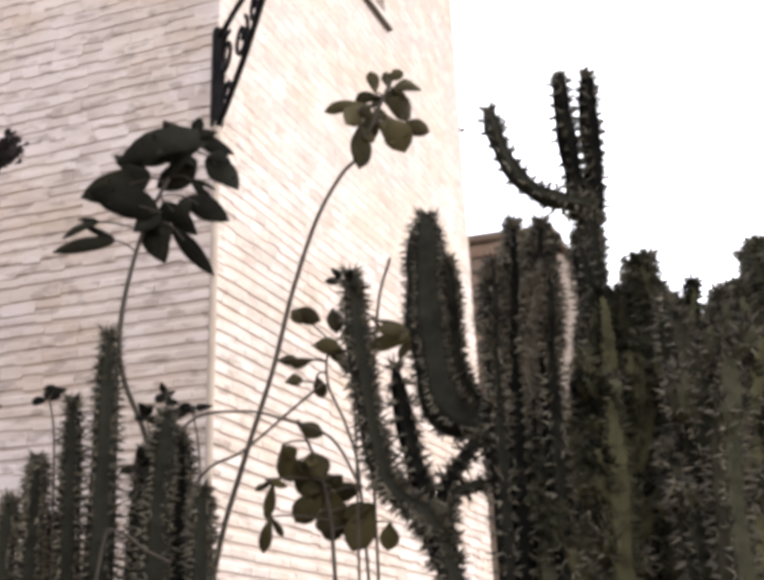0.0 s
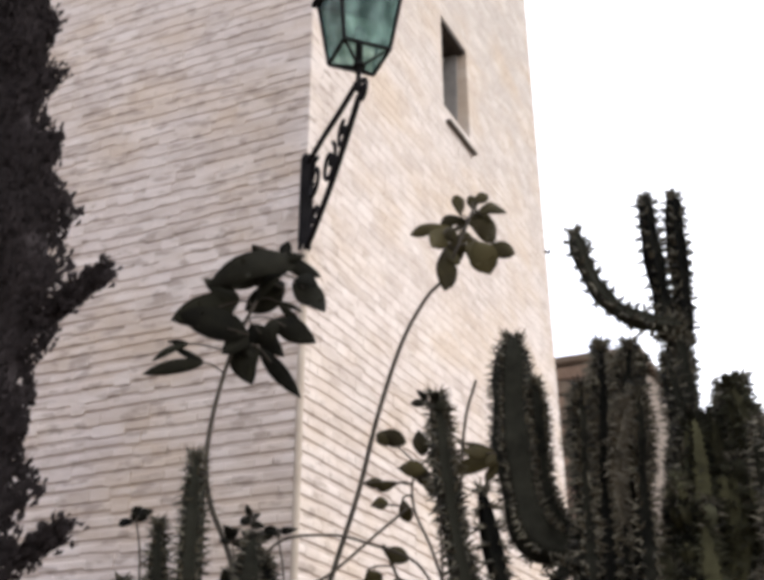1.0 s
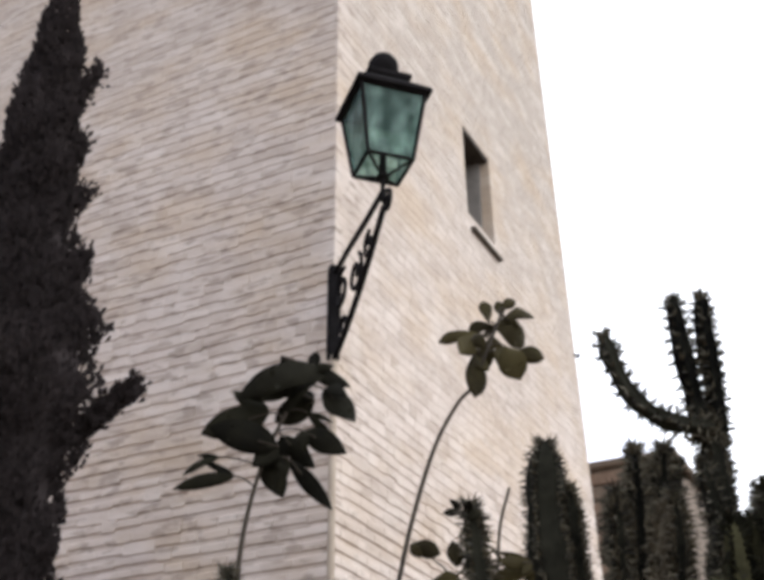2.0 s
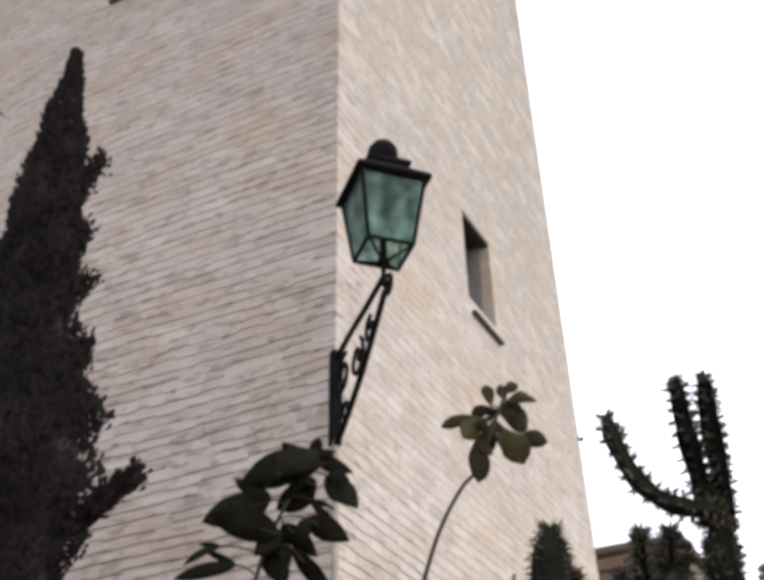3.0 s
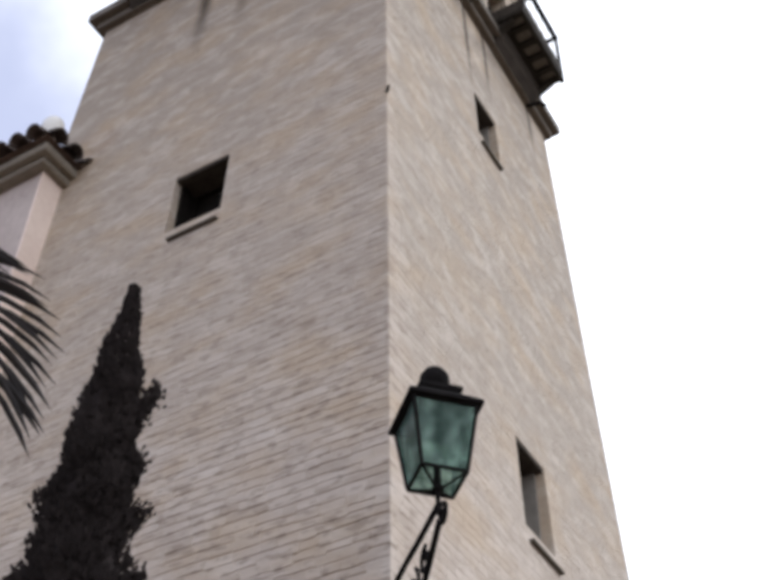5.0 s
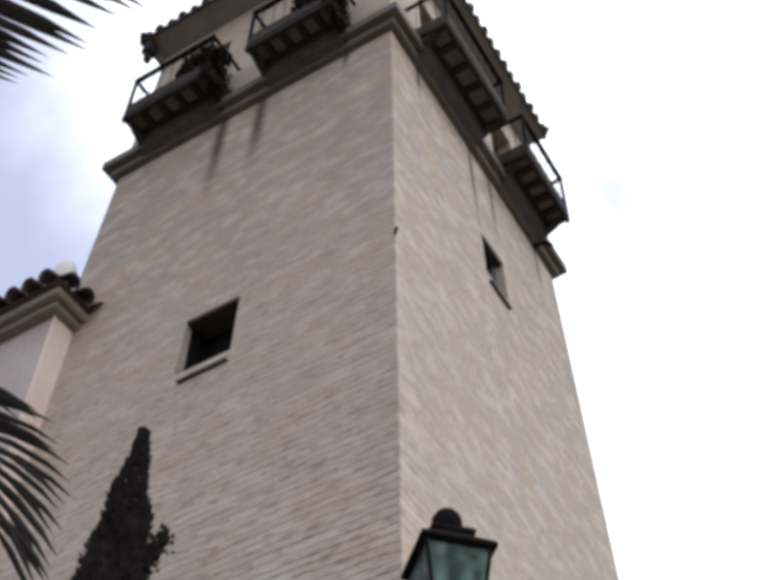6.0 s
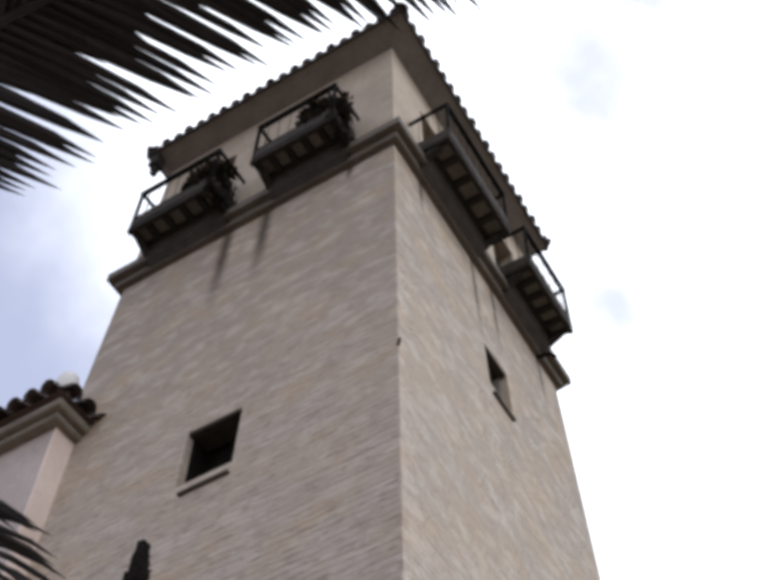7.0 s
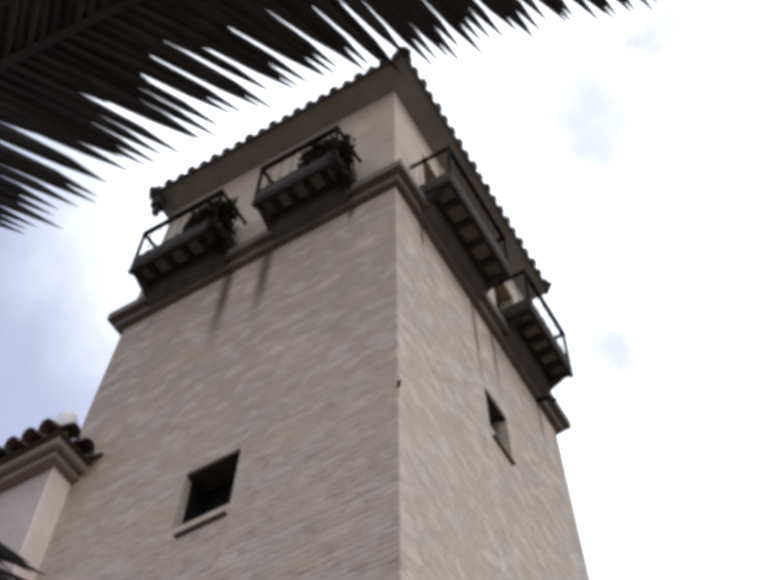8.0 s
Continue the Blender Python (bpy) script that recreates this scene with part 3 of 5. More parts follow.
rest = Shape()
for k in range(4):
    a, b = rim[k], rim[(k + 1) % 4]
    p, q = (CORNER + UL * s + UR * r + Z * (EAVE + 0.055) for s, r in (a, b))
    along = (q - p).normalized()
    length = (q - p).length
    count = 21
    mid = (p + q) / 2
    slope = (APEX - mid)
    for i in range(count):
        s = length * (i + 0.5) / count
        foot = p + along * s
        reach = 1.0 - abs(2 * s / length - 1)
        out = -(slope.normalized()) * (0.026 + 0.012 * math.sin(i * 2.7 + k))
        tile_end = min(0.42, max(slope.length * reach, 0.12))
        tile = half_round(foot + out, foot + slope.normalized() * tile_end, 0.077, 0.070, Z)
        part("roof_tile", tile, M_TILE, roof)
        d = 0.38
        while d + 0.2 < slope.length * reach:
            t1 = half_round(foot + slope.normalized() * d, foot + slope.normalized() * min(d + 0.42, slope.length * reach), 0.098, 0.085, Z, sides=5)
            rest.add(t1.v, t1.f)
            d += 0.36
    hip = half_round(p + (p - APEX).normalized() * 0.04, APEX, 0.11, 0.11, Z)
    part("hip_tile", hip, M_TILE, roof)
part("roof_tile_field", rest, M_TILES, roof, kind="stuff")

part("drain_spout", Shape().tube([on("right", 4.0, 14.42, 0.02), on("right", 4.02, 14.40, 0.20), on("right", 4.03, 14.30, 0.26)], 0.028, 8), M_IRON, tower, "short iron drain spout")

head = Shape().block(CORNER, UL, UR, Z, (4.30, 0.06, 17.50), (4.46, 0.24, 17.81)).block(CORNER, UL, UR, Z, (4.34, 0.10, 17.30), (4.42, 0.20, 17.50))
part("rainwater_head", head, M_TARRED, tower, "dark box under the eave corner", bevel=0.01)

# trailing plants in pots at the ends of two balconies
M_WITHER = material("withered_foliage", (0.016, 0.014, 0.010), (0.058, 0.050, 0.037), rough=0.9, grain=30, patch=6, bump=0, vary="island", spec=0.05)
M_POT = material("clay_pot", (0.07, 0.045, 0.035), (0.15, 0.10, 0.075), grain=30, patch=6, bump=0.3)


def trailing_pot(face, s, d, seed):
    rng = random.Random(seed)
    o, u, n, w = FACES[face]
    at_deck = o - n * inset(14.8) + u * s + n * d + Z * 14.922
    pot = thing("potted_plant", at_deck, "clay pot of dark trailing foliage on the balcony deck", "potted plant", "balcony pots")
    part("pot", Shape().lathe(at_deck, [(0.07, 0), (0.10, 0.16), (0.115, 0.17), (0.115, 0.20), (0.095, 0.20), (0.09, 0.18)], 14), M_POT, pot, smooth=True)
    leaf = Shape()
    for _ in range(2600):
        a, b = rng.uniform(0, 2 * math.pi), rng.uniform(-0.6, 1.0)
        r = 0.36 * rng.uniform(0.3, 1.0)
        q = at_deck + Z * (0.34 + b * 0.36) + u * (math.cos(a) * r * 1.0) + n * (math.sin(a) * r * 0.55)
        v = Vector((rng.uniform(-1, 1), rng.uniform(-1, 1), rng.uniform(-1.2, 0.5))).normalized()
        side = v.cross(Vector((rng.uniform(-1, 1), rng.uniform(-1, 1), 1))).normalized()
        leaf.add([q, q + v * 0.04 + side * 0.025, q + v * 0.09, q + v * 0.04 - side * 0.025], [(0, 1, 2, 3)])
    for _ in range(900):
        q = at_deck + u * rng.uniform(-0.31, -0.19) + n * rng.uniform(-0.26, 0.24) + Z * (0.50 - 0.80 * rng.random() ** 0.8)
        v = Vector((rng.uniform(-0.5, 0.5), rng.uniform(-0.5, 0.5), -1)).normalized()
        side = v.cross(Vector((1, 0.3, 0))).normalized()
        leaf.add([q, q + v * 0.03 + side * 0.02, q + v * 0.07, q + v * 0.03 - side * 0.02], [(0, 1, 2, 3)])
    part("foliage", leaf, M_WITHER, pot, kind="stuff")


trailing_pot("left", 1.14, 0.36, 71)
trailing_pot("left", 2.94, 0.36, 72)

# ---- side wing with its tiled eave, joined to the tower's shaded wall ----
wing = thing("wing", CORNER + UL * 4.25, "limewashed side wing with tiled eaves, lit end and shaded front coloured in", "building")
WO = CORNER
sh = Shape().block(WO, UL, UR, Z, (4.25, -0.04, 0.0), (12.0, 5.0, 11.25))
# front wall takes the shaded tone, the thin end skin the lit one
part("wall", sh, M_WALL_SHADED, wing, "limewashed front wall, its shade painted in as grey")
part("return_wall", Shape().block(WO, UL, UR, Z, (4.222, -0.043, 0.0), (4.247, 0.6, 11.25)), M_WALL_LIT, wing, "limewashed end wall, its light painted in as pale pink")
for lo, hi in (((4.13, -0.16, 11.25), (12.1, 5.1, 11.33)), ((4.05, -0.24, 11.33), (12.1, 5.1, 11.44))):
    part("eave_moulding", Shape().block(WO, UL, UR, Z, lo, hi), M_STONE, wing, bevel=0.012)
w_roof = Shape()
c = [(4.0, -0.30, 11.46), (12.2, -0.30, 11.46), (12.2, 5.2, 11.46), (4.0, 5.2, 11.46), (6.4, 2.4, 12.6), (10.0, 2.4, 12.6)]
w_roof.add([WO + UL * a + UR * b + Z * z for a, b, z in c], [(0, 1, 5, 4), (1, 2, 5), (2, 3, 4, 5), (3, 0, 4), (0, 3, 2, 1)])
w_roof = part("roof", w_roof, M_TILES, wing)
slope = (UR * 2.7 + Z * 1.14).normalized()
for i in range(34):
    foot = WO + UL * (4.12 + i * 0.235) + UR * -0.30 + Z * 11.49
    part("roof_tile", half_round(foot - slope * 0.10, foot + slope * min(0.5, 0.12 + i * 0.2), 0.105, 0.09, Z), M_TILE, w_roof)
slope = (UL * 2.4 + Z * 1.14).normalized()
for i in range(3):
    foot = WO + UL * 4.0 + UR * (-0.20 + i * 0.235) + Z * 11.49
    part("roof_tile", half_round(foot - slope * 0.10, foot + slope * min(0.5, 0.15 + i * 0.2), 0.105, 0.09, Z), M_TILE, w_roof)
sh = Shape().lathe(WO + UL * 4.16 + UR * -0.14 + Z * 11.52, [(0.095, 0), (0.125, 0.20), (0.13, 0.30), (0.10, 0.40), (0.06, 0.44), (0.02, 0.455)], 14)
part("hip_end_cap", sh, M_WHITE, w_roof, "rounded white mortar cap", smooth=True)

# ---- small house behind, past the tower ----
house = thing("house", (3.3, 15, 0), "small brown stone house with a flat parapet behind the cacti", "house")
HO = Vector((3.25, 14.0, 0))
part("wall", Shape().block(HO, -UL, UR, Z, (-3.0, 0.0, 0), (0.95, 4.5, 7.02)), M_BROWN, house)
for k in range(9):
    z0 = 5.30 + 0.19 * k
    part("stone_course", Shape().block(HO, -UL, UR, Z, (-3.0, -0.035 - 0.015 * (k % 2), z0), (0.95 + 0.01 * (k % 2), 0.0, z0 + 0.16)), M_BROWN if k % 2 else M_RUSSET, house, bevel=0.015)
part("parapet_coping", Shape().block(HO, -UL, UR, Z, (-3.08, -0.08, 7.02), (1.03, 4.58, 7.12)), M_BROWN, house, bevel=0.02)

# ---- corner lantern on its iron bracket ----
DIAG = (NL + NR).normalized()
SIDE = DIAG.cross(Z).normalized()
CZ = CORNER + (UL + UR) * inset(5.0)
LANTERN = CZ + DIAG * 0.92 - SIDE * 0.008
lamp = thing("wall_lantern", CZ + Z * 4.6, "black iron corner lantern with green glass on a scrolled bracket", "lantern")
part("back_plate", Shape().block(CZ, DIAG, SIDE, Z, (-0.03, -0.035, 4.60), (0.035, 0.035, 5.22)), M_IRON, lamp, bevel=0.006)
ARM_X = (LANTERN - CZ).normalized()
top_bar = curve([CZ + ARM_X * 0.02 + Z * 5.17, CZ + ARM_X * 0.30 + Z * 5.175, CZ + ARM_X * 0.60 + Z * 5.165, LANTERN + Z * 5.165], 6)
part("top_bar", Shape().tube(top_bar, 0.016, 8), M_IRON, lamp, smooth=True)
brace = curve([CZ + ARM_X * 0.03 + Z * 4.60, CZ + ARM_X * 0.19 + Z * 4.64, CZ + ARM_X * 0.46 + Z * 4.76, CZ + ARM_X * 0.69 + Z * 4.89, LANTERN + ARM_X * 0.02 + Z * 5.06], 6)
part("brace", Shape().tube(brace, 0.017, 8), M_IRON, lamp, smooth=True)


def scroll(c, r, turns, start, flip=1):
    pts = []
    for k in range(22):
        a = start + flip * turns * 2 * math.pi * k / 21
        rr = r * (1 - 0.72 * k / 21)
        pts.append(c + ARM_X * (math.cos(a) * rr) + Z * (math.sin(a) * rr))
    return Shape().tube(pts, 0.0125, 6)


for c, r, tn, st, fl in ((CZ + ARM_X * 0.16 + Z * 4.98, 0.13, 1.4, 1.2, 1), (CZ + ARM_X * 0.44 + Z * 4.93, 0.12, 1.3, 1.0, -1),
                         (CZ + ARM_X * 0.20 + Z * 4.72, 0.10, 1.3, 2.5, 1), (CZ + ARM_X * 0.68 + Z * 4.98, 0.085, 1.2, 1.5, 1),
                         (LANTERN + ARM_X * 0.07 + Z * 5.06, 0.065, 1.3, 1.7, -1)):
    part("scroll", scroll(c, r, tn, st, fl), M_IRON, lamp, smooth=True)
stem = Shape().lathe(LANTERN + Z * 5.10, [(0.010, 0), (0.022, 0.03), (0.014, 0.06), (0.014, 0.14), (0.026, 0.165), (0.03, 0.175)], 12)
part("stem", stem, M_IRON, lamp, smooth=True)
turn_l = radians(16.5)
LX, LY = Vector((math.cos(turn_l), math.sin(turn_l), 0)), Vector((-math.sin(turn_l), math.cos(turn_l), 0))
ZB, ZT, RB, RT, RR = 5.315, 5.725, 0.126, 0.180, 0.213


def corners(r, z):
    return [LANTERN + LX * (a * r) + LY * (b * r) + Z * z for a, b in ((-1, -1), (1, -1), (1, 1), (-1, 1))]


low, high = corners(RB, ZB), corners(RT, ZT)
frame_sh = Shape()
for k in range(4):
    frame_sh.tube([low[k], high[k]], 0.011, 6)
    frame_sh.tube([low[k], low[(k + 1) % 4]], 0.011, 6)
    frame_sh.tube([high[k], high[(k + 1) % 4]], 0.013, 6)
part("frame", frame_sh, M_IRON, lamp)
base_c = corners(0.025, ZB - 0.05)
bs = Shape()
for k in range(4):
    bs.tube([low[k], base_c[k]], 0.008, 6)
bs.block(LANTERN, LX, LY, Z, (-0.03, -0.03, ZB - 0.065), (0.03, 0.03, ZB - 0.045))
part("base_cage", bs, M_IRON, lamp)
for k in range(4):
    m = (low[k] + low[(k + 1) % 4]) / 2 - LANTERN
    inw = Vector((m.x, m.y, 0)).normalized() * -0.004
    quad = [low[k], low[(k + 1) % 4], high[(k + 1) % 4], high[k]]
    pane = part("glass_pane", Shape().add([p + inw for p in quad] + [p + inw * 2 for p in quad],
                [(0, 1, 2, 3), (7, 6, 5, 4), (0, 4, 5, 1), (1, 5, 6, 2), (2, 6, 7, 3), (3, 7, 4, 0)]), M_GLASS, lamp, "green glass pane")
    pane.visible_shadow = False
rf = Shape()
r0, r1, r2 = corners(RR, ZT + 0.0), corners(RR, ZT + 0.025), corners(0.115, ZT + 0.12)
rf.add(r0 + r1 + r2, [(3, 2, 1, 0), (8, 9, 10, 11)] + [(j + k, j + (k + 1) % 4, j + 4 + (k + 1) % 4, j + 4 + k) for j in (0, 4) for k in range(4)])
part("roof", rf, M_IRON, lamp, bevel=0.004)
r4 = corners(0.105, ZT + 0.115) + corners(0.125, ZT + 0.14) + corners(0.125, ZT + 0.165) + corners(0.07, ZT + 0.20)
part("roof_collar", Shape().add(r4, [(3, 2, 1, 0), (12, 13, 14, 15)] + [(j + k, j + (k + 1) % 4, j + 4 + (k + 1) % 4, j + 4 + k) for j in (0, 4, 8) for k in range(4)]), M_IRON, lamp)
ball = Shape().lathe(LANTERN + Z * (ZT + 0.19), [(0.05, 0), (0.075, 0.03), (0.088, 0.07), (0.085, 0.11), (0.06, 0.15), (0.02, 0.17)], 18)
part("chimney_cap", ball, M_IRON, lamp, smooth=True)
part("lamp_holder", Shape().lathe(LANTERN + Z * (ZB - 0.045), [(0.02, 0), (0.02, 0.16), (0.032, 0.17), (0.032, 0.22), (0.012, 0.23)], 10), M_IRON, lamp)


part("conduit", Shape().tube([CORNER + (UL + UR) * inset(z0) + DIAG * 0.012 + Z * z0 for z0 in (0.0, 2.0, 4.62)], 0.021, 10), M_PLASTER, lamp,
     "pale plastered cable pipe down the corner")
bolt_at = CORNER + (UL + UR) * inset(10.2) + Z * 10.2
bolt = thing("wall_hook", bolt_at, "small dark iron peg in the tower's brick corner", "hook", "iron hooks")
part("shaft", Shape().tube(curve([bolt_at - DIAG * 0.03, bolt_at + DIAG * 0.045, bolt_at + DIAG * 0.06 + Z * 0.02], 4), 0.014, 7), M_IRON, bolt)
hook = thing("wall_hook", on("right", WIDE_R - inset(6.74), 6.70), "small rusty iron hook on the tower corner", "hook", "iron hooks")
hp = on("right", WIDE_R - inset(6.74), 6.72)
part("shaft", Shape().tube(curve([hp - UR * 0.03, hp + UR * 0.05 + NR * 0.02, hp + UR * 0.07 + NR * 0.02 + Z * 0.05], 4), 0.014, 6), M_IRON, hook)


# ---- cacti ----
def stem_part(name, pts, radius, parent, rng, ribs=5, spines=True, spine_len=0.030, skin=None, coat=None):
    """A ribbed stem with a rounded tip and tufts of spines along its ribs."""
    line = curve(pts, 5)
    n = len(line)
    radii = [radius * (0.94 + 0.10 * math.sin(i * 0.9 + rng.random())) for i in range(n)]
    for k, f in enumerate((0.25, 0.72, 0.92)):
        if n > 4:
            radii[n - 1 - k] *= f
    sh = Shape().tube(line, radii, ribs * 4, ribs, 0.20)
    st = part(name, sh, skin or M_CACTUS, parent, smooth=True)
    if spines:
        tufts = Shape()
        total = sum((line[i + 1] - line[i]).length for i in range(n - 1))
        rows = max(4, int(total / 0.042))
        side = None
        for j in range(rows + 1):
            f = j / rows * (n - 1)
            i = min(int(f), n - 2)
            p = line[i].lerp(line[i + 1], f - i)
            d = (line[i + 1] - line[i]).normalized()
            if side is None:
                side = d.cross(Vector((0.3, 1, 0.2))).normalized()
            side = (side - d * side.dot(d)).normalized()
            other = d.cross(side)
            r = radii[i] + (radii[i + 1] - radii[i]) * (f - i)
            if p.z < 1.7:
                continue
            for k in range(ribs):
                a = 2 * math.pi * k / ribs
                outw = side * math.cos(a) + other * math.sin(a)
                root = p + outw * (r * 1.14)
                for _ in range(4):
                    w = Vector((rng.uniform(-1, 1), rng.uniform(-1, 1), rng.uniform(-1, 1))) * 0.75
                    tip = root + (outw + w).normalized() * spine_len * rng.uniform(0.6, 1.25)
                    tufts.cone(root - outw * 0.006, tip, 0.006 if spine_len < 0.04 else 0.0072)
        d = (line[-1] - line[-2]).normalized()
        for _ in range(26):
            w = Vector((rng.uniform(-1, 1), rng.uniform(-1, 1), rng.uniform(-1, 1)))
            root = line[-1] - d * rng.uniform(0.0, 0.03) + (w - d * w.dot(d)) * radius * 0.5
            tufts.cone(root, root + (d + w * 0.9).normalized() * spine_len * rng.uniform(0.7, 1.3), 0.005)
        part("spine_coat", tufts, coat or M_SPINE, st, kind="stuff")
    return st


def cactus(base, stems, radius, label, seed, group="cacti in the bed", spike=0.032, skin=None, coat=None):
    rng = random.Random(seed)
    ob = thing("columnar_cactus", base, label, "cactus", group)
    for pts, r in stems:
        stem_part("stem", pts, r * radius, ob, rng, spine_len=spike, skin=skin, coat=coat)
    return ob


# the tall three-armed cactus
cactus((1.33, 4.0, 0), [
    ([(1.33, 4.0, 0), (1.36, 4.0, 1.2), (1.36, 4.0, 2.5), (1.361, 4.0, 3.05), (1.365, 4.0, 3.36)], 0.78),
    ([(1.33, 4.0, 3.28), (1.315, 3.99, 3.45), (1.29, 3.98, 3.66), (1.28, 3.98, 3.85)], 0.60),
    ([(1.39, 4.0, 3.28), (1.40, 4.0, 3.5), (1.395, 4.0, 3.70), (1.40, 4.0, 3.88)], 0.62),
    ([(1.36, 3.98, 3.31), (1.27, 3.96, 3.315), (1.17, 3.96, 3.34), (1.08, 3.96, 3.42), (1.02, 3.96, 3.55), (0.99, 3.96, 3.68)], 0.54),
    ([(1.36, 3.98, 2.75), (1.35, 3.97, 2.92), (1.32, 3.96, 3.05), (1.295, 3.96, 3.17)], 0.50)],
    0.058, "tall dark green columnar cactus with three spiny upright arms", 3, "cacti in the bed", 0.044)
# columns standing before the sunny wall
cactus((0.69, 3.7, 0), [([(1.02, 3.7, 0), (1.01, 3.7, 1.9), (0.92, 3.7, 2.36), (0.75, 3.7, 2.46), (0.70, 3.7, 2.66), (0.685, 3.7, 2.86), (0.694, 3.7, 3.13)], 1.0),
                        ([(1.02, 3.72, 0), (1.02, 3.72, 1.9), (0.93, 3.72, 2.36), (0.80, 3.72, 2.56), (0.775, 3.72, 2.78), (0.765, 3.72, 2.98)], 0.46)],
       0.062, "thick grey-green cactus column with a lesser one beside it", 5)
cactus((0.66, 3.6, 0), [([(0.78, 3.6, 0), (0.77, 3.6, 1.5), (0.715, 3.6, 1.96), (0.655, 3.6, 2.105), (0.535, 3.6, 2.205), (0.480, 3.6, 2.42), (0.447, 3.6, 2.65), (0.425, 3.6, 2.88)], 0.80),
                        ([(0.70, 3.62, 1.98), (0.66, 3.62, 2.13), (0.63, 3.62, 2.25), (0.601, 3.62, 2.38), (0.566, 3.62, 2.58)], 0.68),
                        ([(0.73, 3.6, 1.98), (0.71, 3.62, 2.16), (0.76, 3.62, 2.26), (0.85, 3.64, 2.38)], 0.52),
                        ([(0.72, 3.6, 2.05), (0.74, 3.62, 2.17), (0.89, 3.64, 2.225)], 0.42)],
       0.042, "slim cactus branching low into leaning spiny arms", 7, "cacti in the bed", 0.040)
# low columns by the shaded wall
cactus((-0.3, 3.6, 0), [([(-0.30, 3.6, 0), (-0.31, 3.6, 1.4), (-0.31, 3.6, 2.1), (-0.32, 3.6, 2.66)], 1.0),
                        ([(-0.38, 3.62, 0), (-0.39, 3.62, 1.5), (-0.40, 3.62, 2.0), (-0.415, 3.62, 2.45)], 0.85)],
       0.038, "pair of slim dark cactus columns", 9)
cactus((-0.14, 3.55, 0), [([(-0.14, 3.55, 0), (-0.14, 3.55, 1.4), (-0.14, 3.55, 2.0), (-0.13, 3.55, 2.40)], 1.15),
                          ([(-0.07, 3.55, 0), (-0.07, 3.55, 1.4), (-0.085, 3.55, 2.0), (-0.09, 3.55, 2.33)], 0.9),
                          ([(-0.02, 3.5, 0), (-0.02, 3.5, 1.4), (-0.02, 3.5, 1.9), (-0.02, 3.5, 2.17)], 0.8),
                          ([(-0.20, 3.6, 0), (-0.2, 3.6, 1.4), (-0.2, 3.6, 1.9), (-0.19, 3.6, 2.3)], 0.8)],
       0.045, "clump of short stout cactus columns", 11)
cactus((-0.52, 3.6, 0), [([(-0.5, 3.6, 0), (-0.5, 3.6, 1.5), (-0.5, 3.6, 2.0), (-0.50, 3.6, 2.27)], 0.9),
                         ([(-0.58, 3.6, 0), (-0.58, 3.6, 1.5), (-0.58, 3.6, 1.9), (-0.57, 3.6, 2.15)], 1.0),
                         ([(-0.45, 3.65, 0), (-0.45, 3.65, 1.5), (-0.45, 3.65, 1.8), (-0.45, 3.65, 2.1)], 0.9)],
       0.032, "low cluster of dark cactus columns", 13)


def crest(x):
    """Height of the thicket's top along its length."""
    knots = ((0.88, 3.00), (0.99, 3.10), (1.09, 3.08), (1.11, 2.90), (1.13, 2.76), (1.20, 2.80), (1.26, 2.86), (1.36, 2.94), (1.44, 3.04), (1.52, 3.01),
             (1.58, 2.95), (1.62, 2.78), (1.66, 2.74), (1.70, 2.96), (1.76, 2.91), (1.82, 2.89), (1.88, 3.08), (2.3, 3.10))
    for (a, za), (b, zb) in zip(knots, knots[1:]):
        if x <= b:
            return za + (zb - za) * max(0, (x - a)) / (b - a)
    return knots[-1][1]


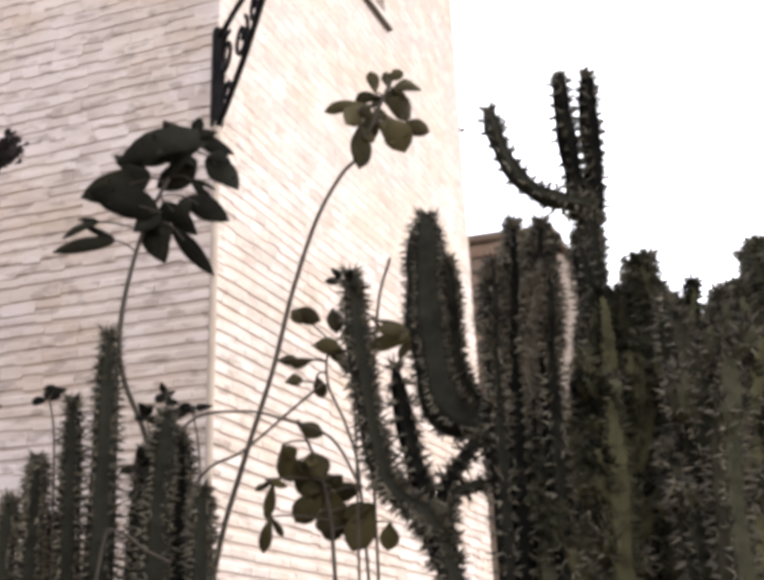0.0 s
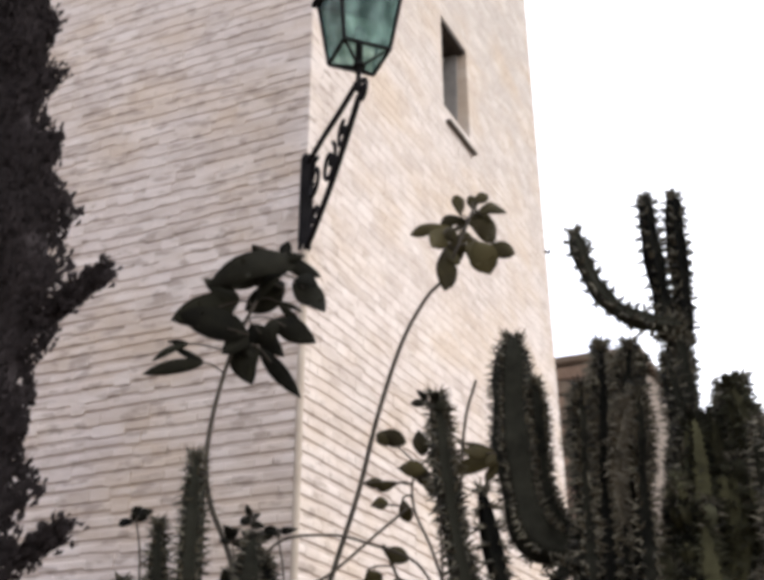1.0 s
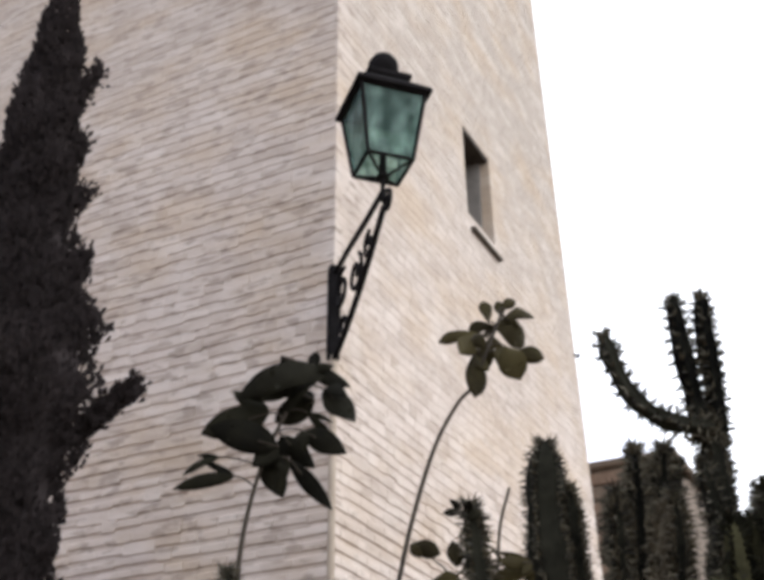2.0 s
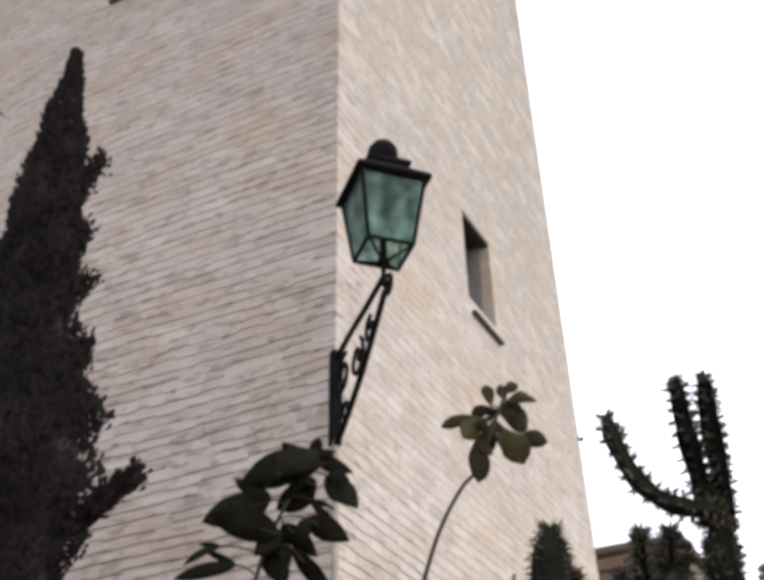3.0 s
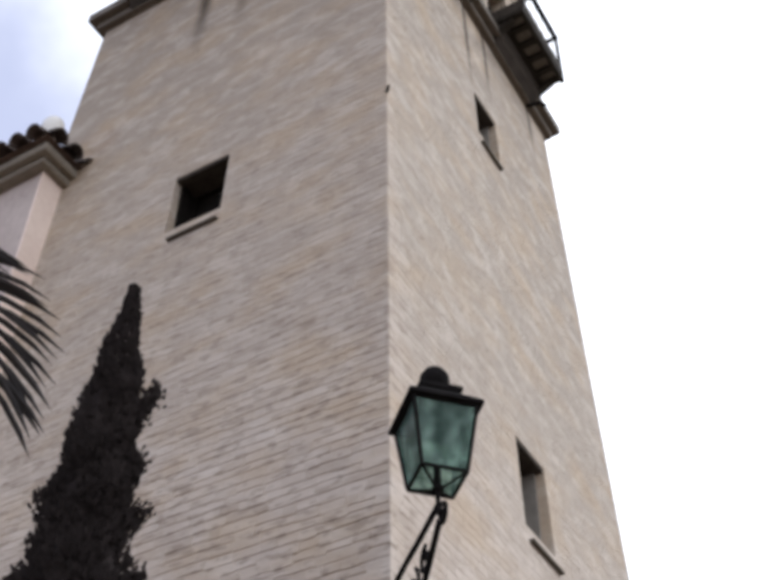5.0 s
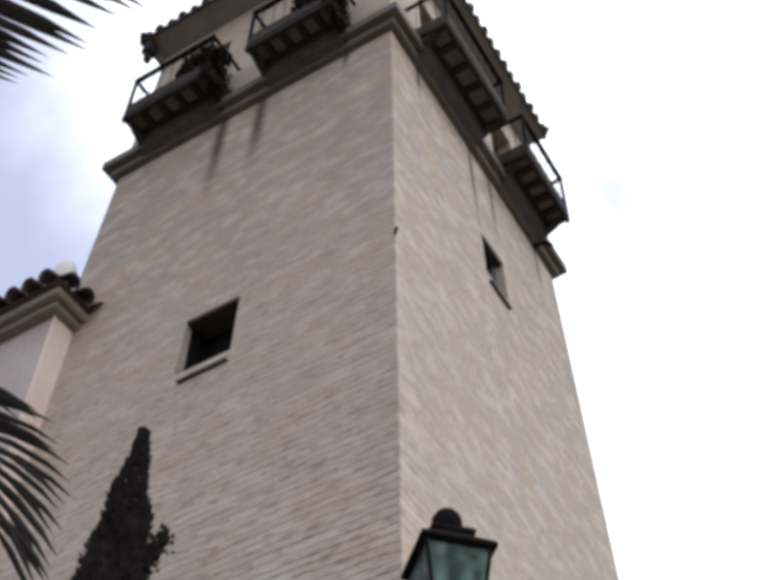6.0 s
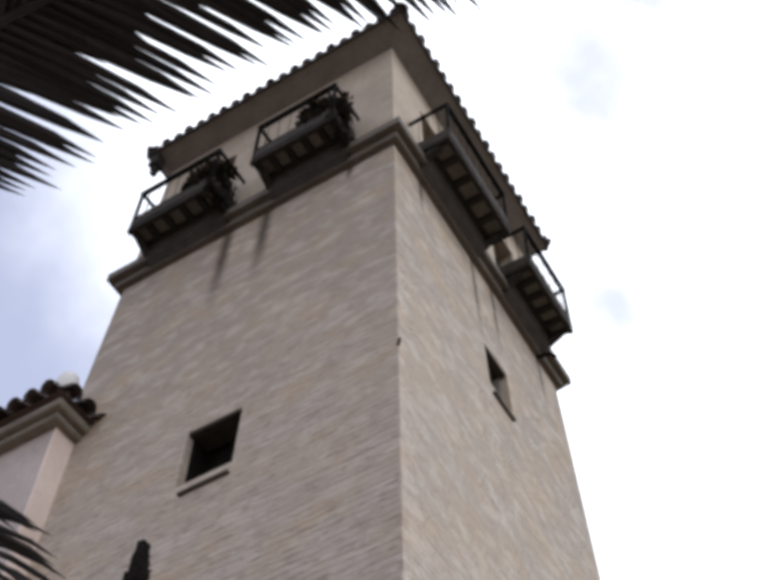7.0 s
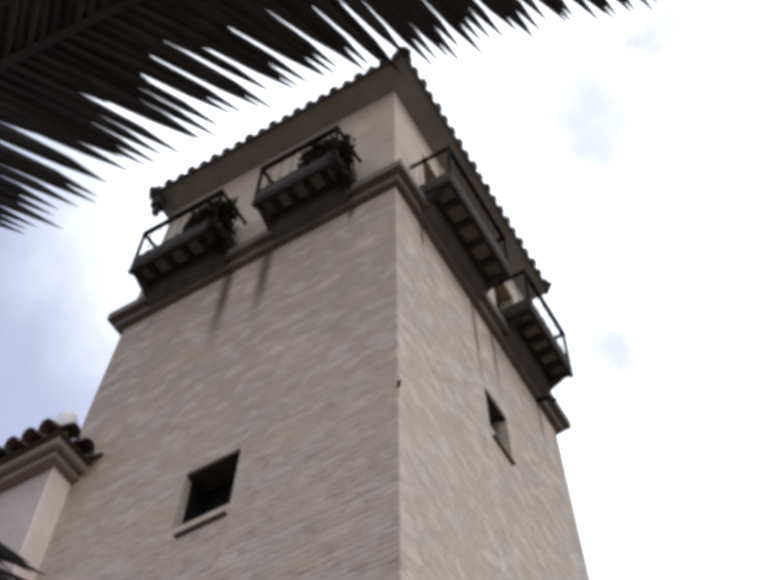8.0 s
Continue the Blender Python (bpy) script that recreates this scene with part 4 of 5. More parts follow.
rng = random.Random(21)
for c in range(24):
    cx = 1.10 + (c % 16) * 0.074 + rng.uniform(-0.03, 0.03)
    cy = 3.68 + rng.uniform(-0.10, 0.15) + (0.45 if c >= 16 else 0.0)
    if c >= 16:
        cx = 1.28 + (c - 16) * 0.16 + rng.uniform(-0.04, 0.04)
    stems = []
    for k in range(5):
        x, y = cx + rng.uniform(-0.08, 0.08), cy + rng.uniform(-0.12, 0.16)
        top = crest(x * 3.7 / y)
        top = 1.6 + (top - 1.6) * y / 3.7 - (0.0 if k == 0 else rng.uniform(0.02, 0.14) if k < 3 else rng.uniform(0.1, 0.8))
        if c >= 16:
            top -= 0.05
        bend, lean = rng.uniform(-0.06, 0.06), rng.uniform(-0.11, 0.11)
        row_x = x * 3.7 / y
        if row_x < 1.36:
            lean = abs(lean) * 0.3
        if row_x < 1.21:
            top = min(top, 2.36 + 0.16 * rng.random())
        stems.append(([(x, y, 0), (x - bend, y, top * 0.45), (x + bend, y + bend, top * 0.70), (x + bend * 0.2, y, top * 0.86), (x + lean, y, top)],
                      rng.uniform(0.75, 1.3)))
        for knob in range(3):
            lift, swing = rng.uniform(0.62, 0.93), rng.choice((-1, 1)) * rng.uniform(0.045, 0.085)
            stems.append(([(x, y, top * lift), (x + swing * 0.8, y - 0.05, top * lift + 0.03), (x + swing, y - 0.06, top * lift + rng.uniform(0.06, 0.13))], rng.uniform(0.45, 0.75)))
        if k < 2:
            side = (1 if row_x < 1.36 else rng.choice((-1, 1))) * rng.uniform(0.06, 0.11)
            stems.append(([(x, y, top * 0.80), (x + side * 0.7, y - 0.03, top * 0.83), (x + side, y - 0.04, top * (0.87 + 0.08 * rng.random()))], rng.uniform(0.6, 0.8)))
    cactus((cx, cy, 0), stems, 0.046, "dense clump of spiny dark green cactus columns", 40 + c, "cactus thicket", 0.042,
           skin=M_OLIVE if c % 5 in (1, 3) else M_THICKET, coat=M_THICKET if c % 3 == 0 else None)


cactus((1.1, 3.62, 0), [
    ([(0.90, 3.60, 0), (0.90, 3.60, 1.7), (0.885, 3.60, 2.50), (0.885, 3.60, 2.75), (0.892, 3.60, 2.93)], 0.72),
    ([(0.95, 3.62, 0), (0.95, 3.62, 1.7), (0.945, 3.62, 2.55), (0.955, 3.62, 2.80), (0.97, 3.62, 3.09)], 0.85),
    ([(1.00, 3.66, 0), (1.00, 3.66, 1.7), (1.01, 3.66, 2.60), (1.045, 3.66, 2.90), (1.08, 3.66, 3.11)], 0.85),
    ([(1.08, 3.62, 0), (1.08, 3.62, 1.7), (1.07, 3.62, 2.55), (1.075, 3.62, 2.75), (1.08, 3.62, 2.93)], 0.85),
    ([(1.05, 3.66, 2.80), (1.07, 3.66, 2.86), (1.11, 3.66, 2.96), (1.12, 3.66, 3.06)], 0.45)],
    0.036, "fan of leaning spiny cactus columns beside the tall one", 90, spike=0.042)
cactus((0.97, 3.56, 0), [([(1.06, 3.70, 0), (1.06, 3.70, 1.7), (1.02, 3.66, 2.40), (0.985, 3.61, 2.62), (1.005, 3.60, 2.75), (1.03, 3.60, 2.88)], 1.00)], 0.020,
       "pale cactus stem standing in the thicket", 91, spike=0.04, skin=M_PALE, coat=M_PALE)


# ---- broad-leaved plants on long bare stalks ----
def leaf_shape(root, tip, width, facing, rng, blunt=0.0):
    """A pointed oval leaf with a keeled midrib, from its stalk end to its tip."""
    root, tip = Vector(root), Vector(tip)
    d = tip - root
    length = d.length
    d.normalize()
    side = d.cross(facing).normalized()
    up = side.cross(d)
    sh = Shape()
    rows = 9
    bow = rng.uniform(-0.10, 0.16)
    verts = []
    for i in range(rows):
        f = i / (rows - 1)
        w = width * 0.5 * math.sin(math.pi * f ** (0.9 + blunt)) ** (0.75 - 0.2 * blunt) if 0 < i < rows - 1 else 0.0015
        c = root + d * (length * f) + up * (bow * length * math.sin(math.pi * f))
        wave = 0.12 * w * math.sin(f * 9 + rng.random())
        verts += [c + side * w + up * (w * 0.28 + wave), c, c - side * w + up * (w * 0.28 - wave)]
    verts += [p - up * 0.002 for p in verts]
    k = rows * 3
    faces = []
    for i in range(rows - 1):
        a = i * 3
        faces += [(a, a + 1, a + 4, a + 3), (a + 1, a + 2, a + 5, a + 4),
                  (k + a + 3, k + a + 4, k + a + 1, k + a), (k + a + 4, k + a + 5, k + a + 2, k + a + 1)]
        faces += [(a, a + 3, k + a + 3, k + a), (a + 2, k + a + 2, k + a + 5, a + 5)]
    return sh.add(verts, faces)


def stalked_plant(base, stalk, leaves, label, seed, radius=0.011, leaf_mat=M_LEAF, blunt=0.0, fat=1.12, dense=False):
    rng = random.Random(seed)
    ob = thing("broadleaf_plant", base, label, "plant", "leafy plants")
    line = curve(stalk, 6)
    n = len(line)
    part("stalk", Shape().tube(line, [radius * (1.0 - 0.45 * i / n) for i in range(n)], 7), M_STALK, ob, smooth=True)
    for x0, z0, x1, z1, w in leaves:
        w *= fat
        y = stalk[-1][1]
        dy = rng.uniform(-0.09, 0.09)
        root = Vector((x0, y + dy * 0.3, z0))
        tip = Vector((x1, y + dy, z1))
        hook = min(line, key=lambda p: (p - root).length + 0.4 * max(0, p.z - root.z))
        if dense and (root - tip).length > 0.10:
            turn = Matrix.Rotation(rng.choice((-1, 1)) * rng.uniform(0.5, 1.0), 3, "Y")
            part("leaf", leaf_shape(root, root + turn @ (tip - root) * rng.uniform(0.45, 0.65), w * 0.6, Vector((rng.uniform(-0.5, 0.5), -1, rng.uniform(-0.4, 0.4))), rng, blunt), leaf_mat, ob, smooth=True)
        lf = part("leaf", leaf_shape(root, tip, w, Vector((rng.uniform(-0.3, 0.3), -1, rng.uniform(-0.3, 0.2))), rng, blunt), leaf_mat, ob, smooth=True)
        part("petiole", Shape().tube(curve([hook, (hook + root) / 2 + Z * 0.008, root, root.lerp(tip, 0.3)], 3), 0.0032, 5), M_STALK, lf)
    return ob


# each leaf: its root and tip across and up, and its width
SPRAY_A = [(-0.226, 3.22, -0.45, 3.148, 0.108), (-0.188, 3.092, -0.417, 3.141, 0.106), (-0.04, 3.372, -0.339, 3.261, 0.106), (-0.09, 3.40, -0.271, 3.332, 0.08),
           (-0.077, 3.272, -0.21, 3.208, 0.09), (-0.381, 3.057, -0.495, 2.992, 0.030), (-0.326, 2.992, -0.522, 2.945, 0.048), (-0.234, 3.069, -0.168, 2.931, 0.083),
           (-0.155, 3.059, -0.008, 2.896, 0.055), (-0.183, 3.147, -0.069, 3.049, 0.064), (-0.112, 3.15, 0.034, 3.059, 0.078), (-0.102, 3.231, 0.008, 3.127, 0.030),
           (-0.046, 3.30, 0.06, 3.164, 0.09), (-0.097, 3.369, 0.043, 3.31, 0.055), (-0.196, 3.439, -0.086, 3.393, 0.027), (-0.086, 3.387, -0.076, 3.462, 0.042),
           (-0.089, 3.393, -0.014, 3.372, 0.027), (-0.197, 3.283, -0.324, 3.29, 0.07), (-0.15, 3.34, -0.25, 3.24, 0.07)]
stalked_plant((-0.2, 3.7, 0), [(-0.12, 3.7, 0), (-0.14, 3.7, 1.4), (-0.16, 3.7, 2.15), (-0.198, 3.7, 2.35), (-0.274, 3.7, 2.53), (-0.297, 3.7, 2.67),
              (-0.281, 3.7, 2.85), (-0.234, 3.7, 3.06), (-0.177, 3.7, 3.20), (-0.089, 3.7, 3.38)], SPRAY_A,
              "tall bare-stalked plant topped by broad leaves coloured dark as if backlit", 5, 0.011, M_LEAF_BACKLIT, 0.0, 1.06, True)
SPRAY_B = [(0.506, 3.539, 0.351, 3.522, 0.046), (0.476, 3.518, 0.413, 3.416, 0.074), (0.469, 3.456, 0.464, 3.278, 0.078), (0.537, 3.54, 0.509, 3.416, 0.05),
           (0.577, 3.481, 0.619, 3.341, 0.097), (0.599, 3.458, 0.71, 3.433, 0.062), (0.549, 3.564, 0.657, 3.518, 0.086), (0.55, 3.579, 0.464, 3.596, 0.045),
           (0.527, 3.581, 0.511, 3.67, 0.047), (0.576, 3.60, 0.677, 3.648, 0.046), (0.579, 3.608, 0.563, 3.683, 0.037), (0.596, 3.595, 0.693, 3.615, 0.033),
           (0.567, 3.632, 0.625, 3.679, 0.04), (0.50, 3.50, 0.475, 3.37, 0.06)]
stalked_plant((0.0, 3.7, 0), [(-0.10, 3.7, 0), (-0.08, 3.7, 1.2), (0.023, 3.7, 1.954), (0.101, 3.7, 2.278), (0.186, 3.7, 2.575), (0.245, 3.7, 2.838),
              (0.323, 3.7, 3.098), (0.404, 3.7, 3.261), (0.463, 3.7, 3.336), (0.523, 3.7, 3.487), (0.567, 3.7, 3.603)], SPRAY_B,
              "thin curved stalk topped by a tuft of olive leaves", 6, 0.010, M_LEAF, 0.6, 1.05, True)

# leafy shrubs low between the stalks
SHRUB_HIGH = [(0.24, 2.759, 0.329, 2.716, 0.058), (0.371, 2.772, 0.381, 2.682, 0.058), (0.199, 2.60, 0.268, 2.61, 0.036), (0.306, 2.644, 0.392, 2.631, 0.055),
              (0.384, 2.621, 0.434, 2.563, 0.048), (0.307, 2.603, 0.245, 2.59, 0.03), (0.223, 2.526, 0.279, 2.539, 0.042), (0.325, 2.556, 0.35, 2.498, 0.046),
              (0.618, 2.702, 0.507, 2.686, 0.048), (0.628, 2.681, 0.478, 2.643, 0.055), (0.502, 2.743, 0.624, 2.714, 0.022), (0.36, 2.67, 0.41, 2.60, 0.05)]
stalked_plant((0.4, 3.66, 0), [(0.50, 3.66, 0), (0.50, 3.66, 1.5), (0.46, 3.66, 2.19), (0.42, 3.66, 2.38), (0.36, 3.66, 2.52), (0.36, 3.66, 2.63), (0.42, 3.66, 2.70)], SHRUB_HIGH,
              "thin straggling shrub with small olive leaves", 8, 0.006, M_LEAF, 0.4, 1.0, True)
SHRUB_LOW = [(0.26, 2.392, 0.336, 2.347, 0.057), (0.218, 2.33, 0.253, 2.221, 0.078), (0.309, 2.304, 0.342, 2.217, 0.078), (0.267, 2.281, 0.31, 2.177, 0.073),
             (0.347, 2.192, 0.263, 2.098, 0.09), (0.407, 2.238, 0.309, 2.199, 0.068), (0.369, 2.20, 0.387, 2.045, 0.112), (0.467, 2.204, 0.384, 2.182, 0.062),
             (0.497, 2.149, 0.432, 2.006, 0.103), (0.549, 2.095, 0.539, 2.007, 0.066), (0.193, 2.22, 0.175, 2.102, 0.04), (0.186, 2.109, 0.165, 2.001, 0.043),
             (0.168, 2.22, 0.235, 2.198, 0.026), (0.33, 2.12, 0.40, 2.05, 0.08)]
stalked_plant((0.36, 3.66, 0), [(0.40, 3.66, 0), (0.40, 3.66, 1.5), (0.38, 3.66, 1.95), (0.36, 3.66, 2.15), (0.32, 3.66, 2.28), (0.27, 3.66, 2.40)], SHRUB_LOW,
              "low leafy shrub with broad olive leaves among the cacti", 18, 0.008, M_LEAF, 0.5, 0.95, True)

# small leafy shoots among the low cacti
for k, (x, z, count) in enumerate(((-0.486, 2.464, 6), (-0.14, 2.462, 4), (-0.196, 2.403, 5), (-0.059, 2.421, 4), (-0.205, 2.256, 6), (0.40, 2.842, 4))):
    rng = random.Random(200 + k)
    shoot = []
    for _ in range(count):
        a, dx, dz = rng.uniform(-0.6, 3.7), rng.uniform(-0.015, 0.015), rng.uniform(-0.02, 0.01)
        shoot.append((x + dx, z + dz, x + dx + math.cos(a) * 0.05, z + dz + math.sin(a) * 0.03, rng.uniform(0.018, 0.032)))
    stalked_plant((x + 0.05, 3.6, 0), [(x + 0.05, 3.6, 0), (x + 0.05, 3.6, 1.6), (x + 0.03, 3.6, z - 0.2), (x, 3.6, z)], shoot,
                  "thin shoot ending in a few small dark leaves", 300 + k, 0.005, M_LEAF_BACKLIT)


def twig(pts, name_label):
    ob = thing("dry_twig", (pts[0][0], pts[0][1], 0), name_label, "twig", "bare twigs")
    line = curve([(pts[0][0], pts[0][1], 0)] + pts, 6)
    part("stem", Shape().tube(line, 0.005, 6), M_STALK, ob, smooth=True)


twig([(-0.14, 3.6, 1.6), (-0.13, 3.6, 2.2), (-0.065, 3.6, 2.383), (0.095, 3.6, 2.417), (0.214, 3.6, 2.396), (0.363, 3.6, 2.339), (0.452, 3.6, 2.191)], "thin bare arching twig between the plants")
twig([(-0.18, 3.6, 1.5), (-0.10, 3.6, 2.05), (-0.016, 3.6, 2.229), (0.098, 3.6, 2.297), (0.243, 3.6, 2.427), (0.332, 3.6, 2.506)], "thin bare rising twig between the plants")
twig([(0.52, 3.66, 1.6), (0.50, 3.66, 2.3), (0.518, 3.66, 2.768), (0.561, 3.66, 2.954)], "thin bare upright twig before the sunny wall")
twig([(-0.32, 3.45, 1.5), (-0.29, 3.45, 1.98), (-0.25, 3.45, 2.036), (-0.169, 3.45, 1.983), (-0.10, 3.45, 1.95)], "pale curved stem low among the cacti")

# ---- cypress ----
rng = random.Random(17)
cyp = thing("cypress", (-1.5, 4.9, 0), "slim dark Italian cypress with ragged edges", "tree")
part("trunk", Shape().tube([(-1.5, 4.9, 0), (-1.5, 4.9, 2), (-1.5, 4.9, 4), (-1.51, 4.9, 6.2)], [0.09, 0.075, 0.05, 0.012], 9), M_BARK, cyp, smooth=True)
PROFILE = ((0.5, 0.30), (2.0, 0.38), (2.5, 0.36), (2.8, 0.43), (3.1, 0.36), (3.45, 0.36), (3.65, 0.43), (3.9, 0.44), (4.25, 0.41), (4.5, 0.29),
           (4.7, 0.23), (4.9, 0.24), (5.15, 0.20), (5.35, 0.165), (5.6, 0.16), (5.9, 0.10), (6.2, 0.045), (6.42, 0.015), (6.5, 0.008))


def half_width(z):
    for (a, ra), (b, rb) in zip(PROFILE, PROFILE[1:]):
        if z <= b:
            return ra + (rb - ra) * max(0, z - a) / (b - a)
    return 0.01


crown = Shape()


def spray(p, d, length, wide):
    """A flat feathery twig of scale leaves: three lobes."""
    d = d.normalized()
    s = d.cross(Vector((rng.uniform(-1, 1), rng.uniform(-1, 1), rng.uniform(-1, 1)))).normalized()
    t = s.cross(d)
    k = len(crown.v)
    pts = [p, p + d * length * 0.45 + s * wide, p + d * length * 0.75 + s * wide * 0.5 + t * 0.008, p + d * length,
           p + d * length * 0.7 - s * wide * 0.6, p + d * length * 0.35 - s * wide + t * 0.008]
    crown.v += [tuple(q) for q in pts]
    crown.f += [(k, k + 1, k + 2), (k, k + 2, k + 3), (k, k + 3, k + 4), (k, k + 4, k + 5)]


for _ in range(46000):
    z = rng.uniform(0.5, 6.40)
    if rng.random() > 0.25 + 0.75 * half_width(z) / 0.36:
        continue
    a = rng.uniform(0, 2 * math.pi)
    lump = 1 + 0.11 * math.sin(a * 3 + z * 11.1) + 0.10 * math.sin(a * 4 - z * 19.3)
    r = half_width(z) * lump * rng.uniform(0.62, 0.92)
    p = Vector((-1.5 + math.cos(a) * r, 4.9 + math.sin(a) * r, z))
    spray(p, Vector((math.cos(a) * 0.5, math.sin(a) * 0.5, 1.0 + rng.uniform(-0.3, 0.5))), rng.uniform(0.028, 0.055), rng.uniform(0.009, 0.017))
for root, tip, n in (((-1.16, 4.9, 3.60), (-0.89, 4.88, 3.85), 800), ((-1.40, 4.9, 5.30), (-1.28, 4.9, 5.64), 420), ((-1.24, 4.9, 4.36), (-1.20, 4.9, 4.54), 200),
                     ((-1.16, 4.9, 2.52), (-0.93, 4.85, 2.69), 420), ((-1.30, 4.9, 4.76), (-1.25, 4.9, 4.90), 140), ((-1.34, 4.9, 5.04), (-1.29, 4.9, 5.19), 120)):
    root, tip = Vector(root), Vector(tip)
    for _ in range(n):
        f = rng.random() ** 0.8
        p = root.lerp(tip, f) + Vector((rng.gauss(0, 1), rng.gauss(0, 1), rng.gauss(0, 1))) * 0.024
        spray(p, (tip - root).normalized() * 0.7 + Vector((rng.uniform(-0.6, 0.6), rng.uniform(-0.6, 0.6), rng.uniform(0, 0.6))), rng.uniform(0.028, 0.055), 0.012)
heart_line = [(-1.5, 4.9, 0.4 + 0.27 * k) for k in range(21)]
part("inner_twig_mass", Shape().tube(heart_line, [half_width(p[2]) * (0.72 + 0.05 * math.sin(3.1 * k)) for k, p in enumerate(heart_line)], 11, 4, 0.12), M_CYPRESS, cyp)
part("crown", crown, M_CYPRESS, cyp, kind="stuff")

# ---- palm beside the camera ----
palm = thing("palm_tree", (-2.5, 1.5, 0), "date palm with dark arching feather fronds overhead", "palm")
HEART = Vector((-2.3, 1.6, 4.0))
trunk_line = curve([(-2.5, 1.5, 0), (-2.48, 1.5, 1.5), (-2.4, 1.55, 3.0), HEART], 8)
part("trunk", Shape().tube(trunk_line, [0.24 - 0.003 * i + (0.02 if i % 2 else 0) for i in range(len(trunk_line))], 12), M_BARK, palm)


def frond(pts, leaf_len, seed, spread=0.75, hang=0.35, count=62, start=0.12, lateral=None, loose=0.0):
    """A feather frond: arching midrib with two ranks of narrow leaflets."""
    rng = random.Random(seed)
    line = curve(pts, 12)
    n = len(line)
    fr = part("frond", Shape().tube(line, [0.018 * (1 - 0.85 * i / n) + 0.002 for i in range(n)], 6), M_PALM, palm, smooth=True)
    sh = Shape()
    for j in range(count):
        f = start + (0.995 - start) * j / (count - 1)
        x = f * (n - 1)
        i = min(int(x), n - 2)
        p = line[i].lerp(line[i + 1], x - i)
        d = (line[i + 1] - line[i]).normalized()
        side = d.cross(Z).normalized() if lateral is None else (Vector(lateral) - d * d.dot(Vector(lateral))).normalized()
        up = side.cross(d)
        length = leaf_len * (0.66 + 0.34 * math.sin(math.pi * min(1, 0.15 + f * 0.9))) * rng.uniform(0.92, 1.06)
        for sgn in (-1, 1):
            v = (d * rng.uniform(0.70, 0.80) + side * (sgn * spread) + up * rng.uniform(0.06, 0.18)
                 + Vector((rng.uniform(-1, 1), rng.uniform(-1, 1), rng.uniform(-1, 1))) * loose).normalized()
            w = 0.0135 if leaf_len > 0.35 else 0.009
            across = v.cross(up).normalized()
            fold = v.cross(across)
            a = p + v * (length * 0.40) - Z * (hang * length * 0.08)
            c = p + v * (length * 0.74) - Z * (hang * length * 0.22)
            b = p + v * length - Z * (hang * length * 0.38)
            sh.add([p - across * w * 0.5, p + fold * 0.004, p + across * w * 0.5, a - across * w, a + fold * 0.006, a + across * w,
                    c - across * w * 0.85, c + fold * 0.005, c + across * w * 0.85, b],
                   [(0, 1, 4, 3), (1, 2, 5, 4), (3, 4, 7, 6), (4, 5, 8, 7), (6, 7, 9), (7, 8, 9)])
    part("leaflet_blade", sh, M_PALM, fr, kind="stuff")


frond([HEART, (-1.80, 1.36, 4.0), (-1.32, 1.15, 4.05), (-0.92, 1.00, 4.28), (-0.45, 0.84, 4.45), (0.0, 0.79, 4.51), (0.42, 0.74, 4.51)], 0.50, 1, spread=0.95, count=88)
frond([HEART, (-1.8, 1.20, 4.15), (-1.35, 0.91, 4.24), (-0.93, 0.78, 4.45), (-0.45, 0.65, 4.60), (-0.10, 0.60, 4.64), (0.36, 0.60, 4.60)], 0.49, 2, spread=0.95, count=120)
frond([HEART, (-1.8, 1.05, 4.15), (-1.35, 0.75, 4.25), (-0.93, 0.62, 4.42), (-0.5, 0.50, 4.52), (-0.1, 0.44, 4.56)], 0.50, 4, count=120)
frond([HEART, (-1.85, 1.28, 3.98), (-1.42, 1.06, 4.06), (-1.05, 0.92, 4.26), (-0.60, 0.78, 4.42), (-0.15, 0.67, 4.52), (0.24, 0.63, 4.54)], 0.40, 5, spread=0.9, count=130)
frond([HEART, (-1.8, 1.24, 4.10), (-1.38, 1.0, 4.18), (-0.98, 0.86, 4.38), (-0.52, 0.72, 4.54), (-0.05, 0.64, 4.60), (0.42, 0.58, 4.58)], 0.47, 9, spread=0.9, count=130)
frond([HEART, (-1.75, 1.85, 4.12), (-1.45, 2.02, 4.05), (-1.31, 2.13, 3.94), (-1.19, 2.26, 3.885), (-1.13, 2.37, 3.80), (-1.11, 2.47, 3.69)], 0.33, 3,
      spread=0.75, hang=1.1, count=40, loose=0.20, lateral=(1, 0.15, 0.1))
for k, az_deg in enumerate((95, 125, 150, 175, 200, 225, 250, 275, 110, 190, 240)):
    a = radians(az_deg)
    d = Vector((math.cos(a), math.sin(a), 0))
    rise = (0.9, 0.5, 0.7, 0.3, 0.8, 0.4, 0.9, 0.6, 0.1, 0.0, 0.1)[k]
    frond([HEART, HEART + d * 0.6 + Z * (0.25 + rise * 0.5), HEART + d * 1.3 + Z * (0.3 + rise * 0.6), HEART + d * 1.9 + Z * (rise * 0.4 - 0.2)], 0.42, 60 + k, count=40)

# ---- bricks of the tower: courses with raked joints ----
COURSE, LOWEST = 0.0775, 0.0
rng = random.Random(99)


def near_hole(face, s0, s1, z0, z1):
    for a, b, c, d in OPENINGS[face]:
        if s1 > a and s0 < b and z1 > c and z0 < d:
            return (a, b)
    return None


